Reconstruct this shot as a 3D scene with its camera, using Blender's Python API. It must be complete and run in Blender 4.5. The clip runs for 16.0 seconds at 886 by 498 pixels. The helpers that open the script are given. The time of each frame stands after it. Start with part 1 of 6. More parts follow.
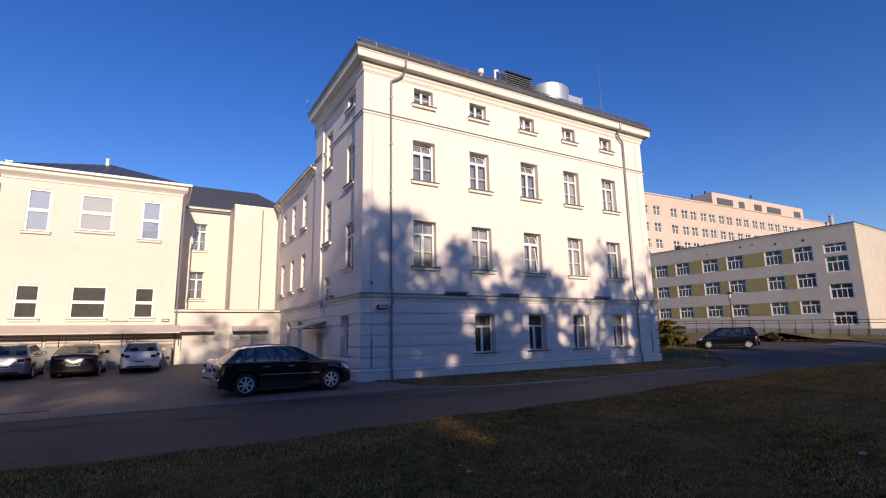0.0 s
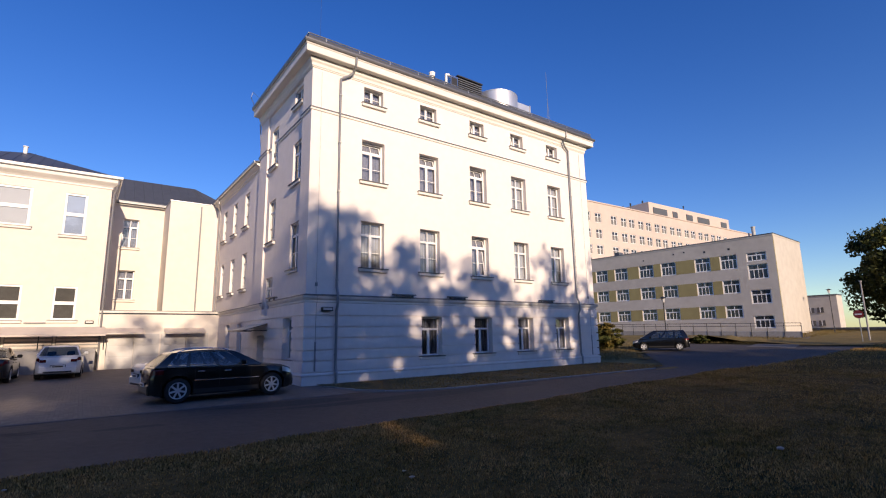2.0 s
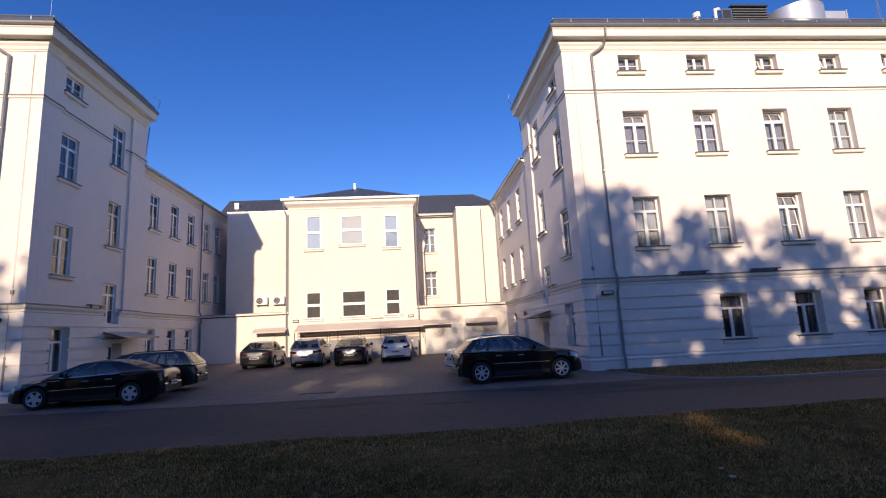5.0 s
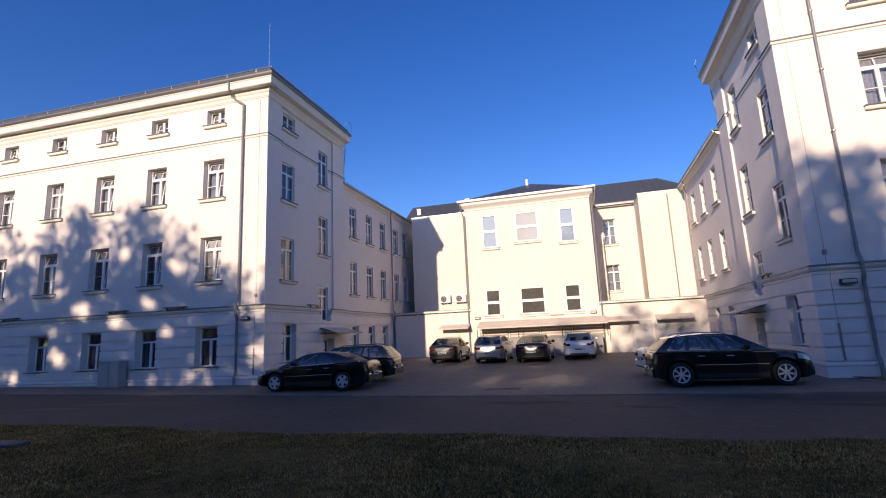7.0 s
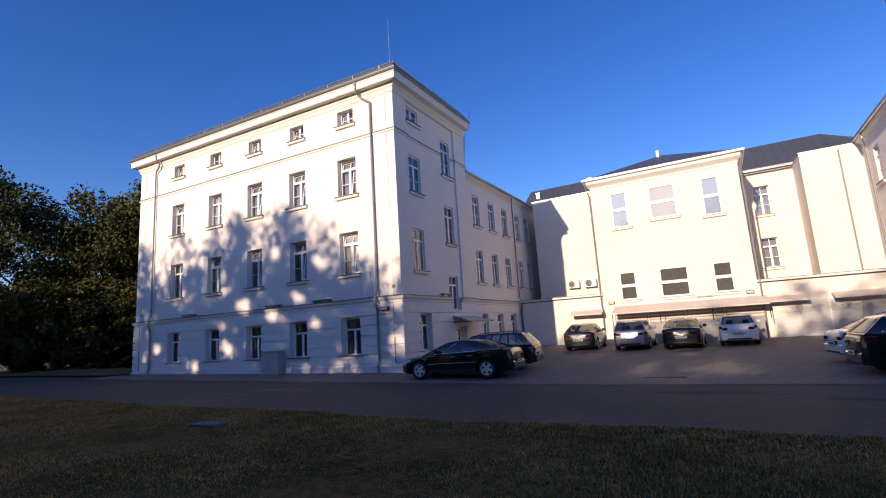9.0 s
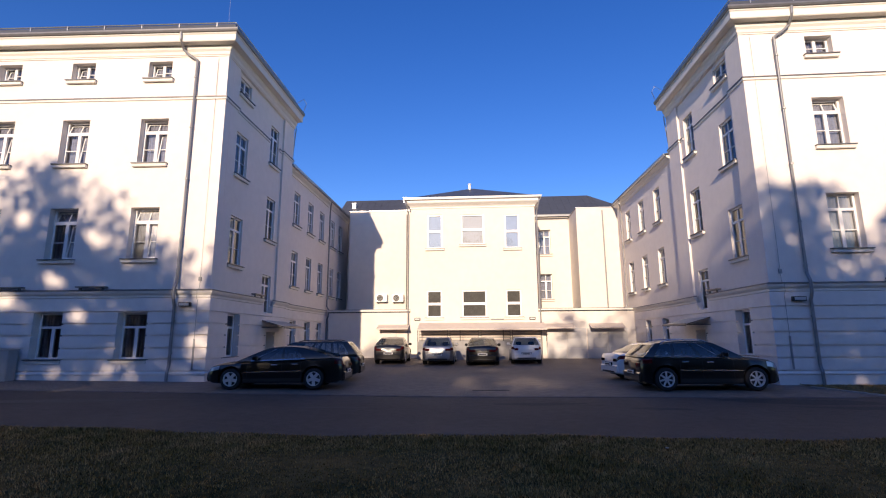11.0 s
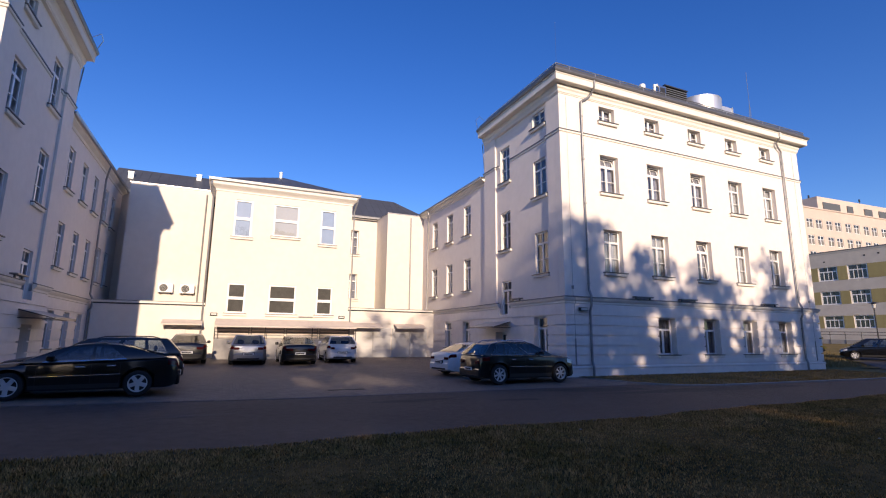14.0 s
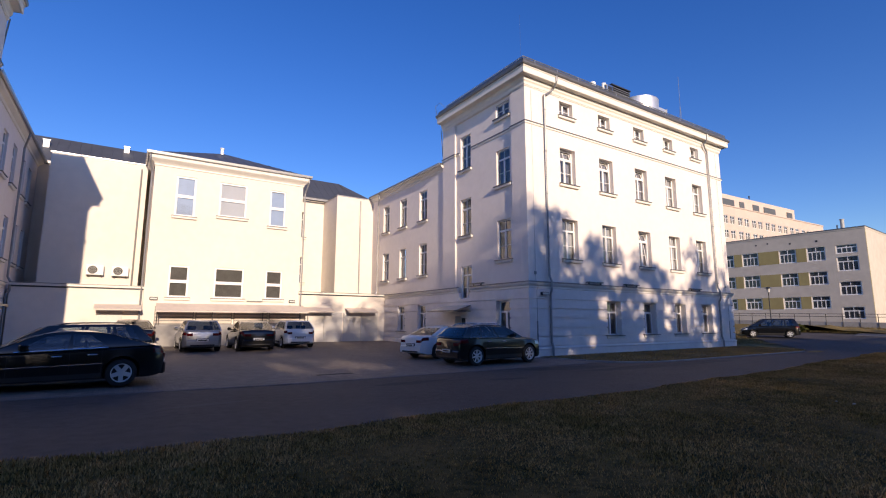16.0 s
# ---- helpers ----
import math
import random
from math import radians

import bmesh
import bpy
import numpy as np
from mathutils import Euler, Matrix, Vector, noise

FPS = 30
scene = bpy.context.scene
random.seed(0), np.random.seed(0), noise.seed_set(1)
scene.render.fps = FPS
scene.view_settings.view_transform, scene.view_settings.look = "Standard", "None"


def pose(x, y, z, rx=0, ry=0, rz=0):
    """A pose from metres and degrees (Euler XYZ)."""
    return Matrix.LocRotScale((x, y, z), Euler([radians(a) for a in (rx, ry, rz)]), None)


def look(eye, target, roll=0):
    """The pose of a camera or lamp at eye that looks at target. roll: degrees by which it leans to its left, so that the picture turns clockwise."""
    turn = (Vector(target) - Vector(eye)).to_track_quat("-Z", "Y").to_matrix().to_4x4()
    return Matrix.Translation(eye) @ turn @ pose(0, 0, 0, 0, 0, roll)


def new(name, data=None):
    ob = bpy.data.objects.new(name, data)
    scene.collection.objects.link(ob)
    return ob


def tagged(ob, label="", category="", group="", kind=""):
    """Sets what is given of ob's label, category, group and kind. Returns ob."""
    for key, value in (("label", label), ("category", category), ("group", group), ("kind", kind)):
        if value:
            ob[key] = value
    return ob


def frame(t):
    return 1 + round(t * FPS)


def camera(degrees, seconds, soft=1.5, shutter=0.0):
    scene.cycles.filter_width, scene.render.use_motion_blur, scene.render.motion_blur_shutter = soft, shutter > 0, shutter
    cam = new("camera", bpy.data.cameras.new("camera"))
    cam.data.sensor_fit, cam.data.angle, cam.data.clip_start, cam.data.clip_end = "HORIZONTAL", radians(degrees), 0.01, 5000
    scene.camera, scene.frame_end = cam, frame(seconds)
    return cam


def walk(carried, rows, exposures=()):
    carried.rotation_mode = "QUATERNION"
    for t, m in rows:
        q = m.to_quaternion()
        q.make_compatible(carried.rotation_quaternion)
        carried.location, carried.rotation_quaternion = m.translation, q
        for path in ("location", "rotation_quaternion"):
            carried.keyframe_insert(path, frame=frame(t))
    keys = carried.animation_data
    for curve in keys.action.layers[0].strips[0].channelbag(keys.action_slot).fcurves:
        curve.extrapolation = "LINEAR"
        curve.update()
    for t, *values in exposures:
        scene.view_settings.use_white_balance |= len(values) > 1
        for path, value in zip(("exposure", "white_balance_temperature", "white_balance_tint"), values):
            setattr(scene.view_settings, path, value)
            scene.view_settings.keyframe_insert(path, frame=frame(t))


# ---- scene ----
cam = camera(85.0, 16.0, soft=1.1)
PATH = [
    (0, (4.914, -18.715, 1.95), (5.911, -17.015, 2.291), -1.0),
    (0.5, (4.919, -18.686, 1.951), (5.96, -17.013, 2.294), -0.8),
    (1, (4.937, -18.659, 1.953), (6.049, -17.034, 2.303), -0.8),
    (1.5, (4.954, -18.646, 1.952), (6.126, -17.063, 2.301), -0.7),
    (2, (4.965, -18.648, 1.951), (6.14, -17.067, 2.299), -1.0),
    (2.5, (4.962, -18.657, 1.952), (6.033, -17.006, 2.305), -1.7),
    (3, (4.96, -18.664, 1.954), (5.88, -16.923, 2.304), -1.7),
    (3.5, (4.971, -18.693, 1.953), (5.707, -16.865, 2.295), -1.9),
    (4, (4.975, -18.708, 1.948), (5.498, -16.806, 2.282), -2.0),
    (4.2, (4.976, -18.695, 1.948), (5.416, -16.771, 2.269), -2.1),
    (6.3, (4.967, -18.386, 1.947), (4.698, -16.435, 2.292), -2.8),
    (6.5, (4.956, -18.365, 1.946), (4.608, -16.428, 2.301), -2.5),
    (7, (4.896, -18.344, 1.942), (4.349, -16.452, 2.291), -2.6),
    (7.5, (4.783, -18.283, 1.952), (4.001, -16.469, 2.27), -2.1),
    (8, (4.571, -18.199, 1.961), (3.584, -16.486, 2.263), -2.2),
    (8.2, (4.428, -18.18, 1.958), (3.38, -16.505, 2.266), -2.0),
    (10.3, (2.331, -18.111, 1.794), (1.865, -16.196, 2.138), -3.9),
    (10.5, (2.108, -18.09, 1.79), (1.765, -16.15, 2.13), -2.3),
    (11, (1.516, -18.014, 1.781), (1.384, -16.051, 2.138), -0.3),
    (11.5, (0.947, -17.973, 1.767), (1.019, -16.008, 2.129), 2.7),
    (12, (0.386, -17.912, 1.762), (0.709, -15.957, 2.035), 2.0),
    (12.5, (-0.17, -17.838, 1.768), (0.344, -15.926, 2.049), 0.2),
    (13, (-0.718, -17.789, 1.77), (-0.051, -15.93, 2.084), 0.5),
    (13.5, (-1.241, -17.691, 1.767), (-0.506, -15.863, 2.113), 0.6),
    (14, (-1.762, -17.58, 1.76), (-0.967, -15.78, 2.117), 0.6),
    (14.5, (-2.283, -17.46, 1.749), (-1.372, -15.71, 2.076), 0.3),
    (15, (-2.795, -17.255, 1.751), (-1.807, -15.544, 2.067), -0.0),
    (15.5, (-3.319, -17.044, 1.753), (-2.292, -15.356, 2.062), 0.2),
    (16, (-3.852, -16.83, 1.758), (-2.768, -15.174, 2.051), 0.1),
]
walk(cam, [(t, look(eye, goal, roll)) for t, eye, goal, roll in PATH],
     [(t, stops, 6750, 13) for t, stops in ((0.0, 0.58), (0.6, 0.66), (2.0, 0.70), (4.0, 0.74), (6.5, 0.76), (8.0, 0.82), (10.5, 0.88), (11.0, 0.84), (12.5, 0.78), (14.5, 0.80), (16.0, 0.78))])

# ---- world, sun, exposure ----
SUN = Vector((-0.137, -0.948, 0.284)).normalized()
world = bpy.data.worlds.new("sky")
scene.world = world
world.use_nodes = True
wn = world.node_tree.nodes
sky = wn.new("ShaderNodeTexSky")
sky.sky_type = "NISHITA"
sky.sun_disc = False
sky.sun_elevation = math.asin(SUN.z)
sky.sun_rotation = math.atan2(SUN.x, SUN.y)
sky.altitude = 200
sky.air_density, sky.dust_density, sky.ozone_density = 1.0, 0.35, 3.2
deep = wn.new("ShaderNodeHueSaturation")
deep.inputs["Saturation"].default_value = 1.29
deep.inputs["Hue"].default_value = 0.521
world.node_tree.links.new(sky.outputs[0], deep.inputs["Color"])
world.node_tree.links.new(deep.outputs[0], wn["Background"].inputs[0])
wn["Background"].inputs[1].default_value = 0.107
sun = new("sun", bpy.data.lights.new("sun", "SUN"))
sun.data.energy, sun.data.angle, sun.data.color = 3.3, radians(0.53), (1.0, 0.81, 0.61)
sun.matrix_world = look(SUN * 60, (0, 0, 0))
scene.view_settings.exposure = 0.78

# ---- materials ----
def mat(name, color, rough=0.7, metal=0.0, var=0.0, scale=6.0, bump=0.0, bscale=60.0, spec=0.5, big=0.35, tint=None, island=0.0, rand=0.0):
    m = bpy.data.materials.new(name)
    m.use_nodes = True
    nt = m.node_tree
    b = nt.nodes["Principled BSDF"]
    b.inputs["Roughness"].default_value, b.inputs["Metallic"].default_value = rough, metal
    b.inputs["Specular IOR Level"].default_value = spec
    b.inputs["Base Color"].default_value = (*color, 1)
    if not (var or bump or island or rand):
        return m
    tc = nt.nodes.new("ShaderNodeNewGeometry")
    out = None
    if var:
        dark = tint or tuple(c * (1 - var) for c in color)
        n1, n2 = nt.nodes.new("ShaderNodeTexNoise"), nt.nodes.new("ShaderNodeTexNoise")
        n1.inputs["Scale"].default_value, n1.inputs["Detail"].default_value = scale, 6
        n2.inputs["Scale"].default_value, n2.inputs["Detail"].default_value = big, 4
        for n in (n1, n2):
            nt.links.new(tc.outputs["Position"], n.inputs["Vector"])
        add = nt.nodes.new("ShaderNodeMath")
        add.operation = "ADD"
        nt.links.new(n1.outputs["Fac"], add.inputs[0])
        nt.links.new(n2.outputs["Fac"], add.inputs[1])
        ramp = nt.nodes.new("ShaderNodeMapRange")
        ramp.inputs[1].default_value, ramp.inputs[2].default_value = 0.72, 1.28
        nt.links.new(add.outputs[0], ramp.inputs[0])
        mix = nt.nodes.new("ShaderNodeMix")
        mix.data_type = "RGBA"
        mix.inputs[6].default_value, mix.inputs[7].default_value = (*dark, 1), (*color, 1)
        nt.links.new(ramp.outputs[0], mix.inputs[0])
        out = mix.outputs[2]
    if island or rand:
        src = tc.outputs["Random Per Island"] if island else nt.nodes.new("ShaderNodeObjectInfo").outputs["Random"]
        hsv = nt.nodes.new("ShaderNodeHueSaturation")
        mr = nt.nodes.new("ShaderNodeMapRange")
        k = island or rand
        mr.inputs[3].default_value, mr.inputs[4].default_value = 1 - k, 1 + k
        nt.links.new(src, mr.inputs[0])
        nt.links.new(mr.outputs[0], hsv.inputs["Value"])
        hsv.inputs["Color"].default_value = (*color, 1)
        if out:
            nt.links.new(out, hsv.inputs["Color"])
        out = hsv.outputs[0]
    if out:
        nt.links.new(out, b.inputs["Base Color"])
    if bump:
        nb = nt.nodes.new("ShaderNodeTexNoise")
        nb.inputs["Scale"].default_value, nb.inputs["Detail"].default_value = bscale, 5
        nt.links.new(tc.outputs["Position"], nb.inputs["Vector"])
        bn = nt.nodes.new("ShaderNodeBump")
        bn.inputs["Strength"].default_value, bn.inputs["Distance"].default_value = bump, 0.02
        nt.links.new(nb.outputs["Fac"], bn.inputs["Height"])
        nt.links.new(bn.outputs[0], b.inputs["Normal"])
    return m


PLASTER = mat("plaster", (0.86, 0.790, 0.735), 0.85, var=0.07, scale=3, bump=0.25, bscale=90, big=0.25)
CREAM = mat("plaster_cream", (0.785, 0.722, 0.65), 0.85, var=0.08, scale=2.5, bump=0.25, bscale=90, big=0.25)
PLASTER_B = mat("plaster_base", (0.87, 0.81, 0.765), 0.85, var=0.12, scale=2.5, bump=0.3, bscale=70, big=0.4)
TRIM = mat("trim_plaster", (0.80, 0.76, 0.70), 0.8, var=0.08, scale=2, bump=0.15, bscale=60)
LEDGE = mat("ledge_sheet", (0.20, 0.195, 0.20), 0.45, 0.6, var=0.2, scale=4)
ZINC = mat("zinc", (0.47, 0.47, 0.48), 0.38, 0.75, var=0.2, scale=5)
PIPE = mat("pipe_metal", (0.30, 0.30, 0.31), 0.42, 0.45, var=0.15, scale=4)
ROOF = mat("roof_sheet", (0.105, 0.115, 0.135), 0.5, 0.35, var=0.2, scale=3)
FRAME = mat("frame_white", (0.84, 0.83, 0.82), 0.35, var=0.04, scale=8)
FRAME_G = mat("frame_grey", (0.55, 0.54, 0.52), 0.45, var=0.08, scale=8)
ROOM = mat("room_wall", (0.30, 0.29, 0.28), 0.9, var=0.15, scale=2)
BLIND = mat("blind", (0.60, 0.60, 0.64), 0.8, var=0.1, scale=12)
CURTAIN = mat("net_curtain", (0.46, 0.465, 0.56), 0.9, var=0.35, scale=9)
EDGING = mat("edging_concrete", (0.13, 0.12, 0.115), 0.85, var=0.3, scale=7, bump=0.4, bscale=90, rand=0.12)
ASPHALT = mat("asphalt", (0.080, 0.066, 0.061), 0.82, var=0.5, scale=5, bump=0.6, bscale=140, big=0.22)
SCUFF = mat("asphalt_scuff", (0.098, 0.091, 0.087), 0.85, var=0.4, scale=6, bump=0.6, bscale=140)
PATCH = mat("asphalt_patch", (0.038, 0.037, 0.038), 0.85, var=0.3, scale=12, bump=0.6, bscale=140)
KERB = mat("kerb_concrete", (0.34, 0.325, 0.31), 0.85, var=0.3, scale=7, bump=0.4, bscale=90, rand=0.12)
DRY = mat("dry_grass_soil", (0.115, 0.085, 0.042), 0.95, var=0.5, scale=3.5, bump=0.8, bscale=40, big=0.3, tint=(0.052, 0.047, 0.02))
GRASS = mat("lawn_soil", (0.19, 0.118, 0.042), 0.95, spec=0.08, var=0.5, scale=7.0, bump=1.0, bscale=35, big=0.6, tint=(0.030, 0.024, 0.006))
BLADE = mat("grass_blade", (0.20, 0.135, 0.036), 0.85, spec=0.08, var=0.6, scale=2.6, big=0.45, tint=(0.50, 0.30, 0.115), island=0.65)
BARK = mat("bark", (0.10, 0.075, 0.055), 0.9, var=0.45, scale=14, bump=0.9, bscale=25)
LEAF = mat("leaf_green", (0.072, 0.070, 0.020), 0.75, spec=0.2, island=0.45, var=0.3, scale=0.6, tint=(0.028, 0.042, 0.010))
LEAF_Y = mat("leaf_autumn", (0.120, 0.085, 0.020), 0.75, spec=0.2, island=0.4, var=0.4, scale=0.5, tint=(0.07, 0.078, 0.02))
STRAW = mat("straw_grass", (0.23, 0.165, 0.07), 0.95, spec=0.1, var=0.45, scale=2.5, bump=0.8, bscale=30, big=0.4, tint=(0.14, 0.115, 0.05))
SHADEB = mat("grey_roller_blind", (0.19, 0.18, 0.175), 0.8, var=0.3, scale=4)
# pale blue that stands in for sky reflected in the panes
SKY_SHEEN = mat("painted_sky_reflection", (0.44, 0.52, 0.70), 0.6, var=0.1, scale=3)
PATHM = mat("path_asphalt", (0.16, 0.145, 0.135), 0.9, var=0.25, scale=5)
CONC = mat("concrete_grey", (0.36, 0.345, 0.33), 0.85, var=0.22, scale=4, bump=0.3, bscale=70)
TAN = mat("awning_sheet", (0.80, 0.71, 0.64), 0.55, var=0.14, scale=3)
nt = TAN.node_tree
thin, both = nt.nodes.new("ShaderNodeBsdfTranslucent"), nt.nodes.new("ShaderNodeMixShader")
thin.inputs[0].default_value = (0.74, 0.63, 0.55, 1)
both.inputs[0].default_value = 0.25
nt.links.new(nt.nodes["Principled BSDF"].outputs[0], both.inputs[1])
nt.links.new(thin.outputs[0], both.inputs[2])
nt.links.new(both.outputs[0], nt.nodes["Material Output"].inputs[0])
DOORW = mat("gate_paint", (0.62, 0.60, 0.58), 0.5, var=0.1, scale=3)
STEEL = mat("stainless", (0.62, 0.61, 0.60), 0.22, 0.95, var=0.08, scale=3)
DARK = mat("dark_metal", (0.035, 0.035, 0.038), 0.5, 0.3)
GREYBOX = mat("cabinet_grey", (0.40, 0.40, 0.39), 0.6, var=0.12, scale=4)
WALLW = mat("render_cream", (0.58, 0.53, 0.465), 0.85, var=0.16, scale=1.2, big=0.12)
KHAKI = mat("khaki_panel", (0.36, 0.30, 0.13), 0.8, var=0.15, scale=1.5)
PINK = mat("render_pink", (0.58, 0.475, 0.42), 0.85, var=0.1, scale=0.8, big=0.1)
FARWIN = mat("far_glass", (0.05, 0.055, 0.065), 0.12, spec=0.6)
MESHG = mat("louvre_grey", (0.13, 0.135, 0.14), 0.5, 0.4)


def glass(name, tint, rough=0.02):
    m = bpy.data.materials.new(name)
    m.use_nodes = True
    nt = m.node_tree
    nt.nodes.remove(nt.nodes["Principled BSDF"])
    fr, tr, gl, mx = (nt.nodes.new("ShaderNode" + k) for k in ("Fresnel", "BsdfTransparent", "BsdfGlossy", "MixShader"))
    fr.inputs["IOR"].default_value = 1.95
    tr.inputs[0].default_value = (*tint, 1)
    gl.inputs["Roughness"].default_value = rough
    nt.links.new(fr.outputs[0], mx.inputs[0])
    nt.links.new(tr.outputs[0], mx.inputs[1])
    nt.links.new(gl.outputs[0], mx.inputs[2])
    nt.links.new(mx.outputs[0], nt.nodes["Material Output"].inputs[0])
    return m


GLASS = glass("window_glass", (0.78, 0.80, 0.82))


def paver_mat():
    m = mat("block_paving", (0.235, 0.195, 0.165), 0.8, var=0.25, scale=5)
    nt = m.node_tree
    b = nt.nodes["Principled BSDF"]
    src = b.inputs["Base Color"].links[0].from_socket
    g = nt.nodes.new("ShaderNodeNewGeometry")
    br = nt.nodes.new("ShaderNodeTexBrick")
    br.inputs["Scale"].default_value = 1.0
    br.inputs["Brick Width"].default_value, br.inputs["Row Height"].default_value = 0.2, 0.1
    br.inputs["Mortar Size"].default_value = 0.006
    br.inputs["Color1"].default_value, br.inputs["Color2"].default_value = (1, 1, 1, 1), (0.72, 0.70, 0.68, 1)
    br.inputs["Mortar"].default_value = (0.42, 0.40, 0.38, 1)
    nt.links.new(g.outputs["Position"], br.inputs["Vector"])
    mx = nt.nodes.new("ShaderNodeMix")
    mx.data_type, mx.blend_type = "RGBA", "MULTIPLY"
    mx.inputs[0].default_value = 1
    nt.links.new(src, mx.inputs[6])
    nt.links.new(br.outputs["Color"], mx.inputs[7])
    nt.links.new(mx.outputs[2], b.inputs["Base Color"])
    bn = nt.nodes.new("ShaderNodeBump")
    bn.inputs["Distance"].default_value = 0.006
    nt.links.new(br.outputs["Fac"], bn.inputs["Height"])
    bn.invert = True
    nt.links.new(bn.outputs[0], b.inputs["Normal"])
    return m


PAVER = paver_mat()

# ---- building helpers ----
def thing(name, loc=(0, 0, 0), **tags):
    ob = new(name)
    ob.location = loc
    ob.empty_display_size = 0.3
    return tagged(ob, **tags)


def finish(name, me, material, parent=None, label="", world=True, smooth=False):
    """Links a mesh; with a parent its coordinates stay those of the world unless world is off."""
    if isinstance(me, bmesh.types.BMesh):
        bm, me = me, bpy.data.meshes.new(name)
        bm.to_mesh(me)
        bm.free()
    if not me.materials:
        for m in material if isinstance(material, (list, tuple)) else (material,):
            me.materials.append(m)
    if smooth:
        me.polygons.foreach_set("use_smooth", [True] * len(me.polygons))
    ob = new(name, me)
    if parent:
        ob.parent = parent
        if world:
            t = parent.location.copy()
            if parent.parent:
                t = t + parent.parent.location if parent.matrix_parent_inverse == Matrix() else t
            ob.matrix_parent_inverse = Matrix.Translation(-t)
    if label:
        ob["label"] = label
    return ob


def part(name, bm, material, parent, label="", world=True, smooth=False):
    return finish(name, bm, material, parent, label, world, smooth)


def box(bm, x0, x1, y0, y1, z0, z1, bevel=0.0, m=None):
    r = bmesh.ops.create_cube(bm, size=1)
    vs = r["verts"]
    for v in vs:
        v.co = Vector((x0 if v.co.x < 0 else x1, y0 if v.co.y < 0 else y1, z0 if v.co.z < 0 else z1))
    if bevel:
        es = list({e for v in vs for e in v.link_edges})
        out = bmesh.ops.bevel(bm, geom=es, offset=bevel, segments=1, affect="EDGES")
        vs = out["verts"]
    if m is not None:
        bmesh.ops.transform(bm, matrix=m, verts=list(vs))
    return vs


def boxed(*a, **k):
    bm = bmesh.new()
    box(bm, *a, **k)
    return bm


def quad(bm, *pts):
    return bm.faces.new([bm.verts.new(p) for p in pts])


def cyl(bm, p0, p1, r0, r1=None, seg=12, caps=True):
    r1 = r0 if r1 is None else r1
    p0, p1 = Vector(p0), Vector(p1)
    d = p1 - p0
    r = bmesh.ops.create_cone(bm, cap_ends=caps, segments=seg, radius1=r0, radius2=r1, depth=d.length)
    m = Matrix.Translation((p0 + p1) / 2) @ d.to_track_quat("Z", "Y").to_matrix().to_4x4()
    bmesh.ops.transform(bm, matrix=m, verts=r["verts"])
    return r["verts"]


def tube(bm, pts, r, seg=8):
    """A pipe along a polyline, with mitred bends."""
    pts = [Vector(p) for p in pts]
    rings = []
    for i, p in enumerate(pts):
        a = (pts[i] - pts[i - 1]).normalized() if i else (pts[1] - pts[0]).normalized()
        b = (pts[i + 1] - pts[i]).normalized() if i < len(pts) - 1 else a
        t = (a + b).normalized()
        ref = Vector((0, 0, 1)) if abs(t.z) < 0.9 else Vector((0, 1, 0))
        u = t.cross(ref).normalized()
        w = t.cross(u).normalized()
        rings.append([bm.verts.new(p + r * (math.cos(2 * math.pi * k / seg) * u + math.sin(2 * math.pi * k / seg) * w)) for k in range(seg)])
    for q0, q1 in zip(rings, rings[1:]):
        for k in range(seg):
            bm.faces.new((q0[k], q0[(k + 1) % seg], q1[(k + 1) % seg], q1[k]))
    bm.faces.new(rings[0][::-1])
    bm.faces.new(rings[-1])


def wall(o, u, n, length, z0, z1, th, holes=()):
    """A wall sheet with thickness and openings cut through it. o: start on the outer face; u: along; n: outward."""
    bm = bmesh.new()
    o, u, n = Vector((*o, 0)), Vector((*u, 0)), Vector((*n, 0))
    us = sorted({0.0, length, *[h[k] for h in holes for k in (0, 1) if 0 < h[k] < length]})
    zs = sorted({z0, z1, *[h[k] for h in holes for k in (2, 3) if z0 < h[k] < z1]})
    full = {}
    for i in range(len(us) - 1):
        for k in range(len(zs) - 1):
            cu, cz = (us[i] + us[i + 1]) / 2, (zs[k] + zs[k + 1]) / 2
            full[i, k] = not any(h[0] < cu < h[1] and h[2] < cz < h[3] for h in holes)
    P = lambda a, z, d: o + u * a - n * d + Vector((0, 0, z))
    for (i, k), solid in full.items():
        if not solid:
            continue
        a, b, c, d = us[i], us[i + 1], zs[k], zs[k + 1]
        quad(bm, P(a, c, 0), P(b, c, 0), P(b, d, 0), P(a, d, 0))
        quad(bm, P(b, c, th), P(a, c, th), P(a, d, th), P(b, d, th))
        if not full.get((i - 1, k)):
            quad(bm, P(a, c, th), P(a, c, 0), P(a, d, 0), P(a, d, th))
        if not full.get((i + 1, k)):
            quad(bm, P(b, c, 0), P(b, c, th), P(b, d, th), P(b, d, 0))
        if not full.get((i, k - 1)):
            quad(bm, P(a, c, th), P(b, c, th), P(b, c, 0), P(a, c, 0))
        if not full.get((i, k + 1)):
            quad(bm, P(a, d, 0), P(b, d, 0), P(b, d, th), P(a, d, th))
    bmesh.ops.remove_doubles(bm, verts=bm.verts, dist=1e-4)
    bmesh.ops.recalc_face_normals(bm, faces=bm.faces)
    return bm


